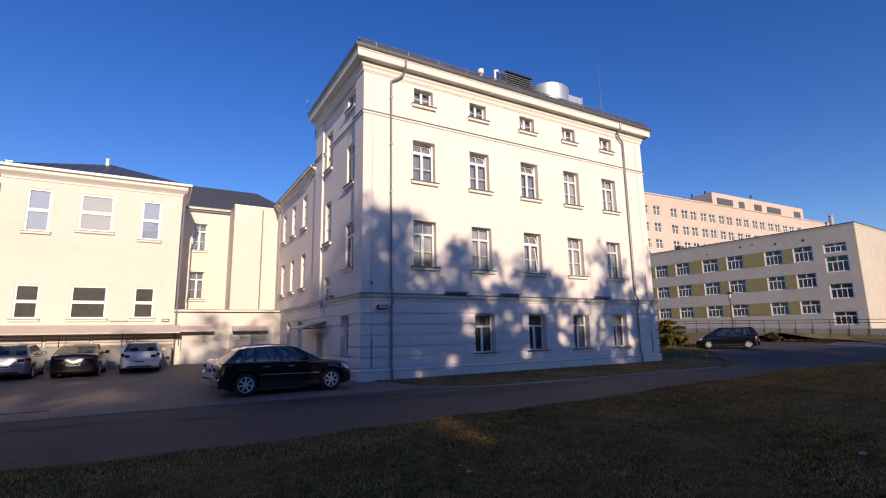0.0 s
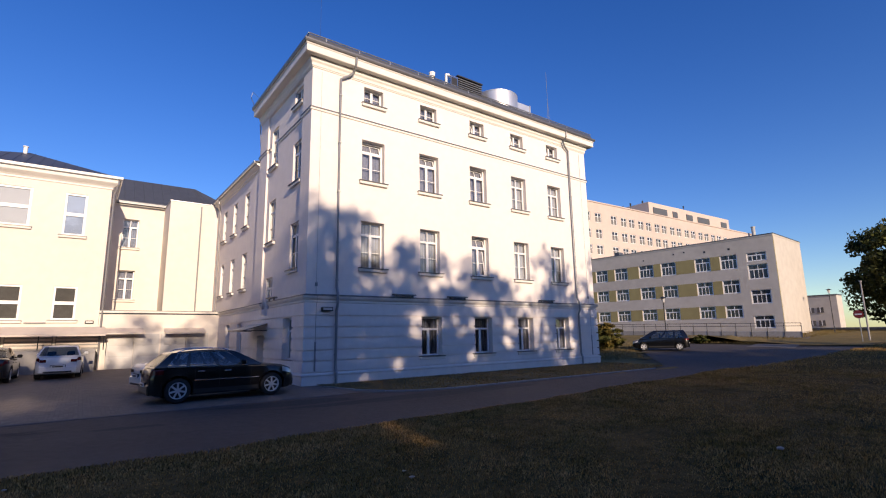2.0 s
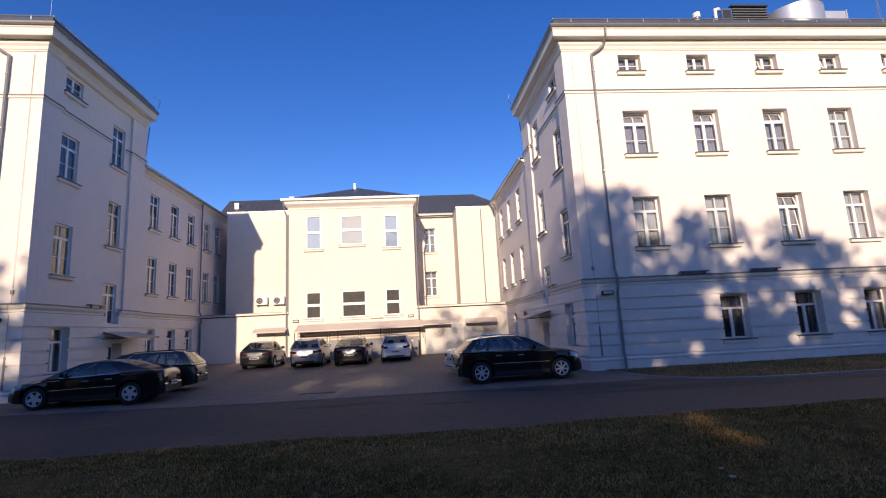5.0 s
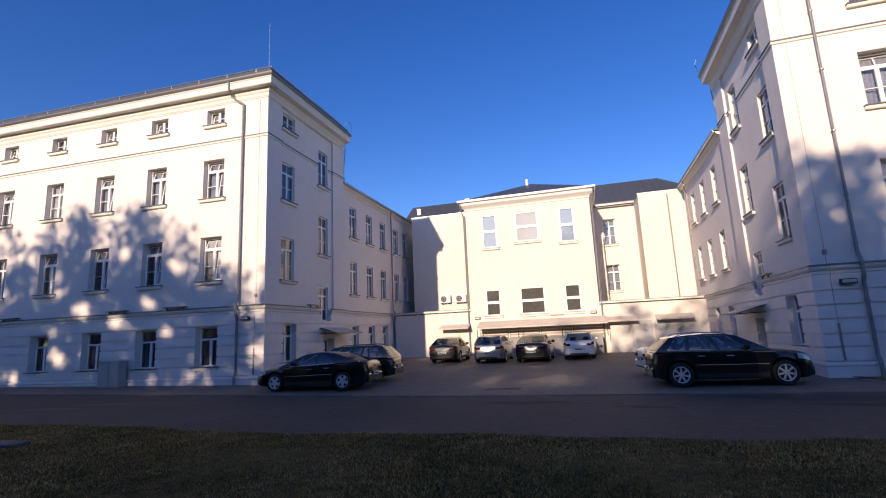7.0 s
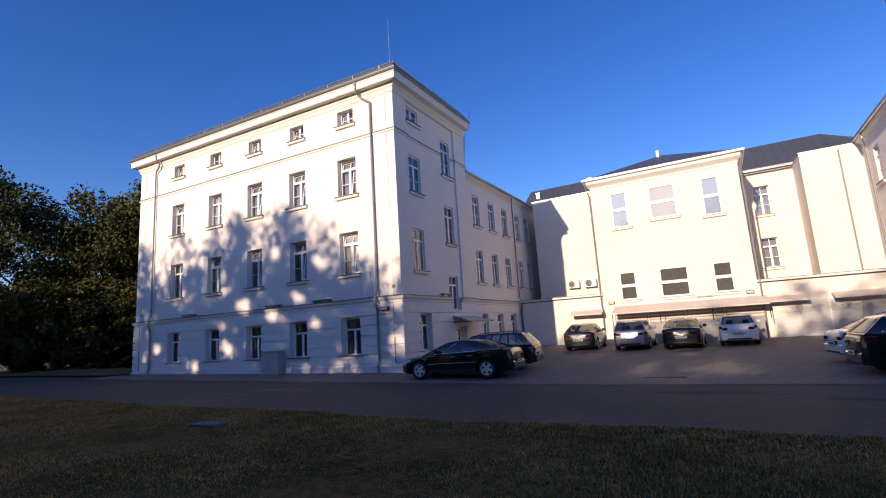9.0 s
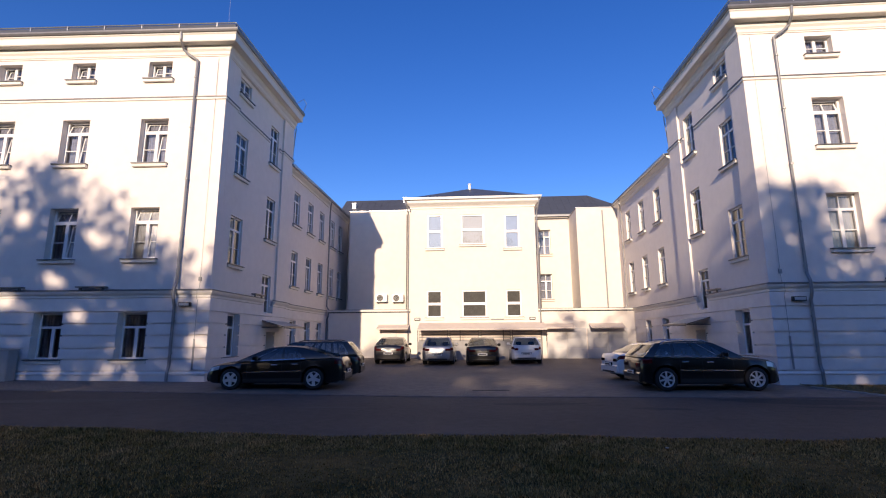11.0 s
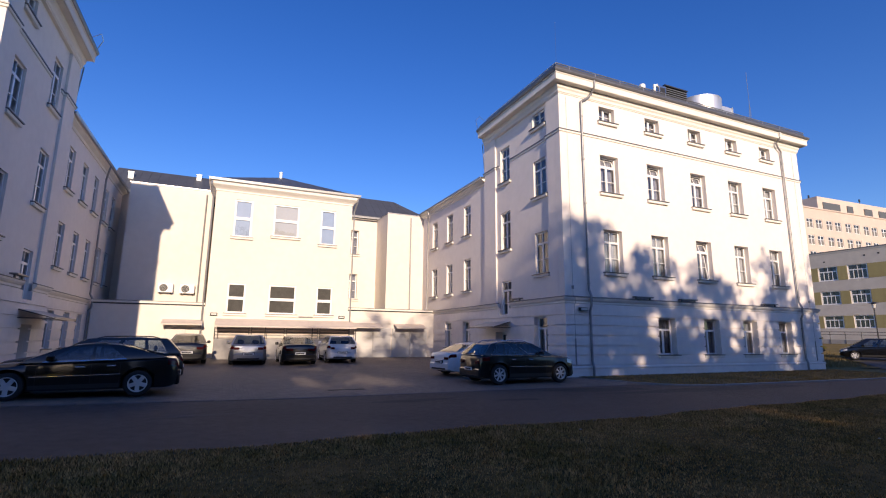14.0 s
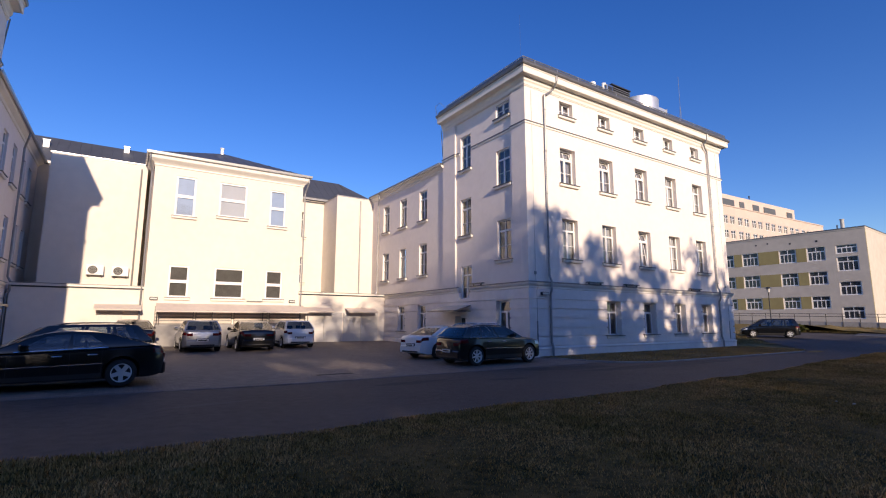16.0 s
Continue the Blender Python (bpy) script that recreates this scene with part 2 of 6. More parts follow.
def sweep(path, profile, closed=False):
    """A moulding: a profile of (out, z) run along a path of (x, y), outward to the right of the way."""
    bm = bmesh.new()
    pts = [Vector(p) for p in path]
    rings = []
    N = len(pts)
    for i, p in enumerate(pts):
        a = pts[i] - pts[i - 1] if (i or closed) else pts[1] - pts[0]
        b = pts[(i + 1) % N] - pts[i] if (i < N - 1 or closed) else a
        na, nb = Vector((a.y, -a.x)).normalized(), Vector((b.y, -b.x)).normalized()
        m = na + nb
        m = m / max(m.dot(na), 0.2)
        rings.append([bm.verts.new((p.x + m.x * q, p.y + m.y * q, z)) for q, z in profile])
    for i in range(N if closed else N - 1):
        r0, r1 = rings[i], rings[(i + 1) % N]
        for k in range(len(profile) - 1):
            bm.faces.new((r0[k], r1[k], r1[k + 1], r0[k + 1]))
    if not closed:
        bm.faces.new(rings[0])
        bm.faces.new(rings[-1][::-1])
    bmesh.ops.recalc_face_normals(bm, faces=bm.faces)
    return bm


def ground(x, y):
    """The lie of the land."""
    z = 0.016 * min(max(0.0, y + 3.5), 20.0) + 0.012 * min(max(0.0, -x), 40.0)
    z += 0.028 * min(max(0.0, x - 36.0), 60.0)
    return z

# ---- ground ----
def sheet(name, xs, ys, lift, material, keep=None, **tags):
    """A sheet that follows the land, lift metres above it."""
    vs, idx, fs = [], {}, []
    for i, x in enumerate(xs):
        for k, y in enumerate(ys):
            idx[i, k] = len(vs)
            vs.append((x, y, ground(x, y) + (lift(x, y) if callable(lift) else lift)))
    for i in range(len(xs) - 1):
        for k in range(len(ys) - 1):
            if keep is None or keep((xs[i] + xs[i + 1]) / 2, (ys[k] + ys[k + 1]) / 2):
                fs.append((idx[i, k], idx[i + 1, k], idx[i + 1, k + 1], idx[i, k + 1]))
    me = bpy.data.meshes.new(name)
    me.from_pydata(vs, [], fs)
    return tagged(finish(name, me, material), kind="structure", **tags)


def span(a, b, step):
    n = max(1, round((b - a) / step))
    return [a + (b - a) * i / n for i in range(n + 1)]


LAWN_Y = -9.15
far_x = [-3000, -800, -250, -120] + span(-80, 130, 2.5) + [200, 400, 1000, 3000]
far_y = [-3000, -800, -250, -120] + span(-70, 60, 2.5) + [120, 250, 800, 3000]
sheet("ground", far_x, far_y, -0.03, DRY, label="flat dry ground reaching to the horizon", category="ground")


VERGE = [(12.5, -0.7), (13.0, -2.4), (13.7, -3.4), (14.6, -4.05), (16.0, -4.35), (29.0, -4.5), (31.2, -3.9)]


def along(pts, x):
    for (a, p), (b, q) in zip(pts, pts[1:]):
        if x <= b:
            return p + (q - p) * (x - a) / (b - a)
    return pts[-1][1]


def road_north(x):
    """The far edge of the road: the yard's edging, then a kerb round the grass verge."""
    if x < 13.4:
        return -3.15
    if x < 31.2:
        return along(VERGE, x)
    return min(-3.9 + (x - 31.2) * 0.75, 5.8)


def road_south(x):
    rise = along([(-999, 0.0), (3, 0.0), (12, 0.15), (25, 1.3), (32, 1.8), (40, 1.5), (60, 1.3)], x)
    return LAWN_Y + 0.12 * math.sin(x * 0.7) + 0.06 * math.sin(x * 2.3 + 1) + rise


def strip(name, xs, low, high, lift, material, rows=8, **tags):
    vs, fs = [], []
    for x in xs:
        a, b = low(x), high(x)
        for k in range(rows + 1):
            y = a + (b - a) * k / rows
            vs.append((x, y, ground(x, y) + (lift(x, k / rows) if callable(lift) else lift)))
    for i in range(len(xs) - 1):
        for k in range(rows):
            p = i * (rows + 1) + k
            fs.append((p, p + rows + 1, p + rows + 2, p + 1))
    me = bpy.data.meshes.new(name)
    me.from_pydata(vs, [], fs)
    return tagged(finish(name, me, material), kind="structure", **tags)


strip("road", span(-90, 53, 1.0), road_south, road_north, 0.02, ASPHALT, label="dark grey worn asphalt road along the lawn", category="road")
strip("lawn", span(-90, 60, 0.5), lambda x: -60, road_south, lambda x, f: 0.02 + 0.05 * min(1, (1 - f) * 40) + 0.025 * noise.noise((x * 0.6, f * 40, 0)), GRASS, rows=90,
      label="shaded lawn of short dry grass", category="lawn")
strip("verge", span(12.55, 31.2, 0.45), lambda x: along(VERGE, x) + 0.05, lambda x: -0.08, lambda x, f: 0.05 + 0.03 * noise.noise((x, f * 5, 2)), DRY, rows=8,
      label="strip of dry trodden grass along the wall", category="verge")
sheet("pavement", span(-8.6, 12.2, 1.3), [-3.05] + span(-2.5, 17.5, 1.25), 0.03, PAVER, label="grey concrete block paving of the courtyard", category="paving")
sheet("pavement_2", span(-30, -8.6, 1.3), [-3.05, -2, -1, -0.2], 0.028, PAVER, label="grey concrete block paving before the wing", category="paving")
sheet("pavement_3", span(12.2, 15.0, 0.7), [-3.05, -2.2, -1.4, -0.7, -0.1], 0.026, PAVER, keep=lambda x, y: y > -0.3 or x < 13.9, label="grey concrete block paving at the wing's corner", category="paving")
strip("path", span(50, 92, 1.5), lambda x: -5.2 + (x - 45) * 0.24, lambda x: -1.5 + (x - 45) * 0.20, 0.06, PATHM, rows=4, label="pale asphalt path climbing past the lamps", category="path")

sheet("bank", span(31, 89, 1.45), span(-9, 48, 1.5), lambda x, y: 0.05 + 0.25 * max(0, math.sin((x - 44) * 0.09)) * max(0, min(1, (y - 6) * 0.3)) + (0.55 + 0.2 * math.sin(x * 1.1 + y)) * math.exp(-((x - 55.0) / 5.5) ** 2 - ((y - 4.0) / 4.0) ** 2), STRAW, keep=lambda x, y: y > road_north(x) + 0.6 or x > 53.5, label="sunlit bank of dry straw-coloured grass", category="bank")

strip("verge_west", span(-62, -29.2, 0.8), lambda x: -1.9 + (x + 29) * 0.02, lambda x: 2.2, lambda x, f: 0.10 + 0.03 * noise.noise((x, f * 5, 7)), STRAW, rows=6, label="strip of dry leaf-strewn grass before the wood", category="verge")

# edging stones
def kerb_line(name, pts, w, h, lift, label, stone):
    root = thing(name, (pts[0][0], pts[0][1], 0), label=label, category="kerb", kind="structure")
    for p, q in zip(pts, pts[1:]):
        a, b = Vector(p), Vector(q)
        n = max(1, round((b - a).length))
        for i in range(n):
            c = a.lerp(b, (i + 0.5) / n)
            ln = (b - a).length / n - 0.012
            bm = boxed(-ln / 2, ln / 2, -w / 2, w / 2, -0.1, h, bevel=0.012)
            ang = math.atan2((b - a).y, (b - a).x)
            bmesh.ops.transform(bm, matrix=Matrix.Translation((c.x, c.y, ground(c.x, c.y) + lift)) @ Matrix.Rotation(ang, 4, "Z"), verts=bm.verts)
            part("kerbstone", bm, stone, root)


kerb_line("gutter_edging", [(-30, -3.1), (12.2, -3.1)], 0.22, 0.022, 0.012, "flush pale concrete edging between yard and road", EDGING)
kerb_line("kerb", VERGE[:-1], 0.09, 0.075, 0.0, "low concrete kerb round the grass verge", KERB)

# ---- windows ----
def drape(w, h, y, deep):
    """A hanging cloth with soft upright folds, behind the panes."""
    bm = bmesh.new()
    n = 26
    row = [(-w / 2 + 0.02 + (w - 0.04) * k / n, y + deep * math.sin(k * 1.9) + 0.4 * deep * math.sin(k * 0.7)) for k in range(n + 1)]
    for (a, p), (b, q) in zip(row, row[1:]):
        quad(bm, (a, p, h * 0.02), (b, q, h * 0.02), (b, q, h * 0.98), (a, p, h * 0.98))
    bmesh.ops.remove_doubles(bm, verts=bm.verts, dist=1e-4)
    return bm


WIN = {}
RW_RNG = random.Random(23)


def window_meshes(kind, w, h, reveal):
    key = (kind, w, h, reveal)
    if key in WIN:
        return WIN[key]
    e, d0, g = (0.10, 0.05, 0.015) if kind == "stack" else (0.075, reveal, 0.015)
    L, R = -w / 2 + e, w / 2 - e
    panes = []
    if kind in ("tall", "tilt", "ajar"):
        t = h * 0.70
        m = t * 0.5
        panes += [(a, b, c, d) for a, b in ((L, -0.065), (0.065, R)) for c, d in ((e, m - g), (m + g, t)) if kind != "ajar" or a < 0]
        if kind == "ajar":
            panes.append((0.065, R, e, t))
        panes += [(L, R, t + 0.1, h - e)] if kind != "tall" else [(L, -0.02, t + 0.1, h - e), (0.02, R, t + 0.1, h - e)]
    elif kind == "vented":
        panes += [(L, -0.06, e, h - e)] + [(0.06, R, c, d) for c, d in ((e, h / 2 - g), (h / 2 + g, h - e))]
    elif kind == "small":
        panes += [(a, b, c, d) for a, b in ((L, -0.06), (0.06, R)) for c, d in ((e, h / 2 - g), (h / 2 + g, h - e))]
    elif kind == "base":
        t = h * 0.66
        panes += [(L, -0.065, e, t), (0.065, R, e, t), (L, R, t + 0.09, h - e)]
    elif kind == "stack":
        t = h * 0.5
        panes += [(L, R, e, t - 0.09), (L, R, t + 0.09, h - e)]

    yp = d0 + 0.035

    def flat_pane(a, b, c, d):
        bm = bmesh.new()
        quad(bm, (a, yp, c), (b, yp, c), (b, yp, d), (a, yp, d))
        return bm

    def mesh_of(name, bm, *mats):
        me = bpy.data.meshes.new(name)
        bm.to_mesh(me)
        bm.free()
        for m in mats:
            me.materials.append(m)
        return me
    out = [mesh_of("window_frame", wall((-w / 2, d0), (1, 0), (0, -1), w, 0, h, 0.07, [(a + w / 2, b + w / 2, c, d) for a, b, c, d in panes]), FRAME), [], [], None]
    for a, b, c, d in panes:
        lean = 0.0
        if kind in ("tilt", "ajar") and c > h * 0.6:
            lean, bars = 17.0, (1, 0)
        elif kind == "ajar" and a > 0:
            lean, bars = 7.0, (0, 1)
        elif kind == "vented" and a < 0:
            lean, bars = 12.0, (0, 1)
        if lean:
            # a sash hung at its foot and leaning inwards
            y0 = d0 + 0.03
            turn = Matrix.Translation((0, y0, c)) @ Matrix.Rotation(radians(-lean), 4, "X") @ Matrix.Translation((0, -y0, -c))
            w2, mid = b - a, (c + d) / 2
            us = [(0.05, w2 / 2 - 0.02), (w2 / 2 + 0.02, w2 - 0.05)] if bars[0] else [(0.05, w2 - 0.05)]
            vs = [(c + 0.05, mid - 0.015), (mid + 0.015, d - 0.05)] if bars[1] else [(c + 0.045, d - 0.045)]
            for nm, b2, m in (("tilted_sash", wall((a, y0 - 0.015), (1, 0), (0, -1), w2, c, d, 0.045, [(*p, *q) for p in us for q in vs]), FRAME),
                              ("pane", flat_pane(a + 0.045, b - 0.045, c + 0.04, d - 0.04), GLASS)):
                bmesh.ops.transform(b2, matrix=turn, verts=b2.verts)
                out[1].append((nm, mesh_of(nm, b2, m)))
        else:
            out[1].append(("pane", mesh_of("pane", flat_pane(a, b, c, d), GLASS)))
    out[2] = [("window_sill", mesh_of("window_sill", boxed(-w / 2 - 0.13, w / 2 + 0.13, -0.12, 0.0, -0.16, -0.034, bevel=0.015), TRIM)),
              ("sill_flashing", mesh_of("sill_flashing", boxed(-w / 2 - 0.14, w / 2 + 0.14, -0.16, -0.001, -0.033, 0.004), LEDGE)),
              ("inner_sill", mesh_of("inner_sill", boxed(-w / 2 + 0.002, w / 2 - 0.002, 0.001, d0 - 0.001, -0.03, 0.008), LEDGE))]
    out[3] = [mesh_of("blind", drape(w, h, reveal + 0.15, 0.012), BLIND), mesh_of("curtain", drape(w, h, reveal + 0.19, 0.02), CURTAIN)]
    WIN[key] = out
    return out


def put_window(root, kind, w, h, p, turn, sill=True, blind=False, label=""):
    fr, panes, sl, bl = window_meshes(kind, round(w, 3), round(h, 3), 0.25 if turn == 0 else 0.09)
    ob = new("window", fr)
    ob.parent = root
    ob.matrix_parent_inverse = Matrix.Translation(-root.location)
    ob.matrix_basis = pose(*p, 0, 0, turn)
    if label:
        ob["label"] = label
    for nm, me in panes + (sl if sill else []):
        new(nm, me).parent = ob
    if kind == "stack":
        if blind:
            me = bpy.data.meshes.new("blind")
            bm = boxed(-w / 2 + 0.06, w / 2 - 0.06, 0.13, 0.14, blind[0] * h, blind[1] * h)
            bm.to_mesh(me)
            bm.free()
            me.materials.append(blind[2])
            new("blind", me).parent = ob
    elif blind:
        new("blind", bl[0]).parent = ob
    elif RW_RNG.random() < (0.7 if kind == "base" else 0.97):
        new("curtain", bl[1]).parent = ob
    return ob


ROWS = {"a": (12.45, 0.80), "b": (8.75, 1.93), "c": (4.83, 2.08), "d": (1.0, 1.76)}
GROOVES = [0.57, 1.01, 1.42, 1.89, 2.33, 2.78, 3.30]
RW, TH, PR = 0.055, 0.45, 0.075


def course_row(root, o, u, n, length, z0, z1, th, holes):
    """One course of the rusticated wall, as the lengths between the openings."""
    full = sorted(h for h in holes if h[2] <= z0 + 1e-3 and h[3] >= z1 - 1e-3)
    rest = [h for h in holes if h not in full and h[2] < z1 and h[3] > z0]
    at = 0.0
    for a, b in [(h[0], h[1]) for h in full] + [(length, length)]:
        if a - at > 0.02:
            ox = (o[0] + u[0] * at, o[1] + u[1] * at)
            part("course", wall(ox, u, n, a - at, z0, z1, th, [(h[0] - at, h[1] - at, h[2], h[3]) for h in rest if h[0] >= at - 0.01 and h[1] <= a + 0.01]), PLASTER_B, root)
        at = b


def wing(s, xi, yf, width, mid_in, mid_end, mid_win, cols, d_cols, tilts, blinds, label, name):
    """One wing of the house: s is +1 or -1, the side on which it stands from the yard; xi its inner corner, yf its front."""
    root = thing(name, (xi + s * width / 2, yf + 6, 0), label=label, category="building")
    X = lambda a: xi + s * a
    back = yf + 7.35
    turn = -90 if s > 0 else 90
    cor = lambda pts: [(X(a), yf + y) for a, y in (pts if s > 0 else pts[::-1])]
    # front wall, pierced
    holes, wins = [], []
    for i, c in enumerate(cols):
        for r, (z, h) in ROWS.items():
            if r == "d" and i not in d_cols:
                continue
            w = 1.0 if r == "a" else 1.15
            a = abs(c - xi)
            holes.append((a - w / 2, a + w / 2, z, z + h))
            kind = tilts.get((r, i), {"a": "small", "d": "base"}.get(r, "tall"))
            wins.append((kind, w, h, (c, yf, z), 0, (r, i) in blinds))
    part("wall", wall((X(0), yf), (s, 0), (0, -1), width, 0, 13.5, TH, holes), PLASTER, root)
    # inner wall, set back between two corner strips
    ia, ib = 0.10, 0
    ih = [(1.28 + 0.02, 2.36, z, z + h) for r, (z, h) in ROWS.items()]
    stair = [(4.65, 5.65, 10.45, 12.5), (4.65, 5.65, 6.55, 8.7), (4.65, 5.65, 2.95, 4.8)]
    door = (5.0, 6.05, 0.15, 2.05)
    part("wall", wall((X(ia), yf + 0.455), (0, 1), (-s, 0), 7.35 - 0.455, 0, 13.5, TH - 0.004,
                      [(u0 - 0.455, u1 - 0.455, z0, z1) for u0, u1, z0, z1 in ih + stair + [door]]), PLASTER, root)
    part("wall_base", wall((X(0), yf + 0.453), (0, 1), (-s, 0), 7.42 - 0.453, 0, 3.3, 0.098, [(u0 - 0.453, u1 - 0.453, z0, z1) for u0, u1, z0, z1 in ih + stair + [door]]), PLASTER_B, root)
    for (z, h), r in zip(ROWS.values(), ROWS):
        wins.append(({"a": "small", "d": "base"}.get(r, "tall"), 1.06, h, (X(ia), yf + 1.83, z), turn, False))
    for u0, u1, z0, z1 in stair:
        wins.append(("tall", 1.0, z1 - z0, (X(ia), yf + 5.15, z0), turn, False))
    for y0, y1 in ((0.004, 1.06), (6.1, 7.42)):
        part("corner_strip", boxed(*sorted((X(0.0), X(ia + 0.05))), yf + (y0 if y0 > 1 else 0.452), yf + y1, 3.62, 13.5, bevel=0.006), PLASTER, root)
    # rear and outer walls of the tall block
    part("wall", wall((X(ia + TH), yf + 7.35), (s, 0), (0, 1), width - ia - 2 * TH, 0, 13.5, 0.4), PLASTER, root)
    part("wall", wall((X(width), yf + 0.455), (0, 1), (s, 0), 6.9, 0, 13.5, TH - 0.004), PLASTER, root)
    # floors and an inner partition, seen through the panes
    for z in (0.2, 3.75, 7.75, 11.6, 13.4):
        part("floor_slab", boxed(*sorted((X(0.6), X(width - 0.5))), yf + 0.47, yf + 6.9, z, z + 0.25), ROOM, root)
    part("partition", boxed(*sorted((X(3.3), X(width - 0.5))), yf + 4.4, yf + 4.5, 0.46, 13.39), ROOM, root)
    # courses of the rusticated ground floor
    for z0, z1 in zip(GROOVES, GROOVES[1:]):
        course_row(root, (X(-PR), yf - PR), (s, 0), (0, -1), width + 2 * PR, z0 + RW / 2, z1 - RW / 2, PR - 0.001, [(a + PR, b + PR, c, d) for a, b, c, d in holes])
        course_row(root, (X(-PR), yf), (0, 1), (-s, 0), 7.42, z0 + RW / 2, z1 - RW / 2, PR - 0.001, ih + stair + [door])
    part("plinth", sweep(cor([(0.1, 4.9), (0, 4.9), (0, 0), (width, 0), (width, 7)]), [(0.0, -0.2), (0.10, -0.2), (0.10, 0.42), (0.13, 0.45), (0.13, 0.50), (0.03, 0.565), (0, 0.565)]), PLASTER_B, root)
    part("plinth_rear", boxed(*sorted((X(-0.1), X(0.1))), yf + 6.15, yf + 7.5, -0.2, 0.55, bevel=0.02), PLASTER_B, root)
    # mouldings
    belt = [(0.0, 3.30), (0.05, 3.32), (0.05, 3.40), (0.10, 3.44), (0.14, 3.50), (0.14, 3.57), (0.0, 3.60)]
    cap = [(0.0, 3.602), (0.17, 3.572), (0.17, 3.59), (0.0, 3.645)]
    string = [(0.0, 11.47), (0.045, 11.49), (0.045, 11.575), (0.0, 11.58)]
    long1 = [(0.1, 4.55), (0.1, 1.06), (0, 1.06), (0, 0), (width, 0), (width, 7.3)]
    rear1 = [(0.1, 7.42), (0, 7.42), (0, 6.1), (0.1, 6.1), (0.1, 5.75)]
    belt1 = [(0, 4.55), (0, 0), (width, 0), (width, 7.3)]
    belt2 = [(0.1, 7.45), (0, 7.45), (0, 5.75)]
    for nm, prof, m, p1, p2 in (("belt_course", belt, TRIM, belt1, belt2), ("belt_flashing", cap, LEDGE, belt1, belt2), ("string_course", string, TRIM, long1, rear1), ("string_flashing", [(0.0, 11.585), (0.07, 11.58), (0.07, 11.625), (0.0, 11.645)], LEDGE, long1, rear1)):
        part(nm, sweep(cor(p1), prof), m, root)
        part(nm, sweep(cor(p2), prof), m, root)
    ring = [(0, 7.4), (0, 0), (width, 0), (width, 7.4)]
    part("cornice", sweep(cor(ring), [(-0.2, 13.42), (0.03, 13.43), (0.03, 13.47), (0.06, 13.50), (0.07, 13.62), (0.13, 13.70), (0.15, 13.85), (0.36, 13.885), (0.43, 13.86), (0.45, 13.89), (0.45, 14.15), (0.49, 14.19), (0.49, 14.28), (-0.2, 14.34)]), TRIM, root)
    part("gutter", sweep(cor(ring), [(0.44, 14.28), (0.50, 14.22), (0.54, 14.24), (0.57, 14.31), (0.57, 14.38), (0.555, 14.38), (0.53, 14.29), (0.44, 14.34)]), LEDGE, root)
    # low hipped sheet roof with its edge strip
    bm = bmesh.new()
    o, zt, ze = 0.5, 15.5, 14.36
    lo = [(X(-o), yf - o), (X(width + o), yf - o), (X(width + o), back + 0.04), (X(-o), back + 0.04)]
    hi = [(X(4.2), yf + 3.7), (X(width - 4.2), yf + 3.7)]
    lv = [bm.verts.new((*p, ze)) for p in lo]
    hv = [bm.verts.new((*p, zt)) for p in hi]
    for f in ((lv[0], lv[1], hv[1], hv[0]), (lv[1], lv[2], hv[1]), (lv[2], lv[3], hv[0], hv[1]), (lv[3], lv[0], hv[0]), lv[::-1]):
        bm.faces.new(f)
    bmesh.ops.recalc_face_normals(bm, faces=bm.faces)
    part("roof", bm, ROOF, root, "grey standing-seam sheet roof")
    part("roof_edge", sweep(cor(ring), [(0.42, 14.36), (0.44, 14.36), (0.34, 14.68), (0.32, 14.68)]), ROOF, root)
    bm = bmesh.new()
    rail = [(X(a), yf + y, 14.72) for a, y in ((-0.36, 6.5), (-0.36, -0.36), (width + 0.36, -0.36))]
    tube(bm, rail[1:], 0.028, 6), tube(bm, rail[:2], 0.028, 6)
    for k in range(int(width / 1.6)):
        box(bm, *sorted((X(k * 1.6 + 0.4), X(k * 1.6 + 0.44))), yf - 0.38, yf - 0.34, 14.5, 14.74)
    part("snow_guard", bm, ZINC, root)
    # downpipes of the front
    for a in (1.27, width - 1.75):
        bm = bmesh.new()
        k = 0.55 if a < 5 else -0.55
        tube(bm, [(X(a + k), yf - 0.50, 14.24), (X(a + k), yf - 0.47, 13.95), (X(a + k), yf - 0.22, 13.62), (X(a + k * 0.6), yf - 0.16, 13.42), (X(a), yf - 0.11, 13.2), (X(a), yf - 0.11, 3.95),
                  (X(a), yf - 0.24, 3.66), (X(a), yf - 0.24, 3.25), (X(a), yf - 0.14, 3.0), (X(a), yf - 0.14, 0.75), (X(a), yf - 0.22, 0.52), (X(a), yf - 0.22, 0.1)], 0.055, 10)
        for z in (12.4, 10.2, 8.0, 5.8, 4.2, 2.4, 1.2):
            cyl(bm, (X(a), yf - 0.115, z), (X(a), yf - 0.115, z + 0.05), 0.068, seg=10)
        part("downpipe", bm, PIPE, root, smooth=False)
    # earthing wires down the corner
    for a in (0.42, width - 0.6):
        bm = bmesh.new()
        tube(bm, [(X(a), yf - 0.03, 13.3), (X(a), yf - 0.03, 3.66), (X(a), yf - 0.17, 3.6), (X(a), yf - 0.17, 3.3), (X(a), yf - 0.09, 3.2), (X(a), yf - 0.09, 0.6)], 0.008, 5)
        box(bm, *sorted((X(a - 0.03), X(a + 0.03))), yf - 0.105, yf - 0.077, 0.62, 1.75)
        box(bm, *sorted((X(a - 0.05), X(a + 0.05))), yf - 0.06, yf - 0.005, 3.95, 4.1)
        part("earthing_wire", bm, PIPE, root)
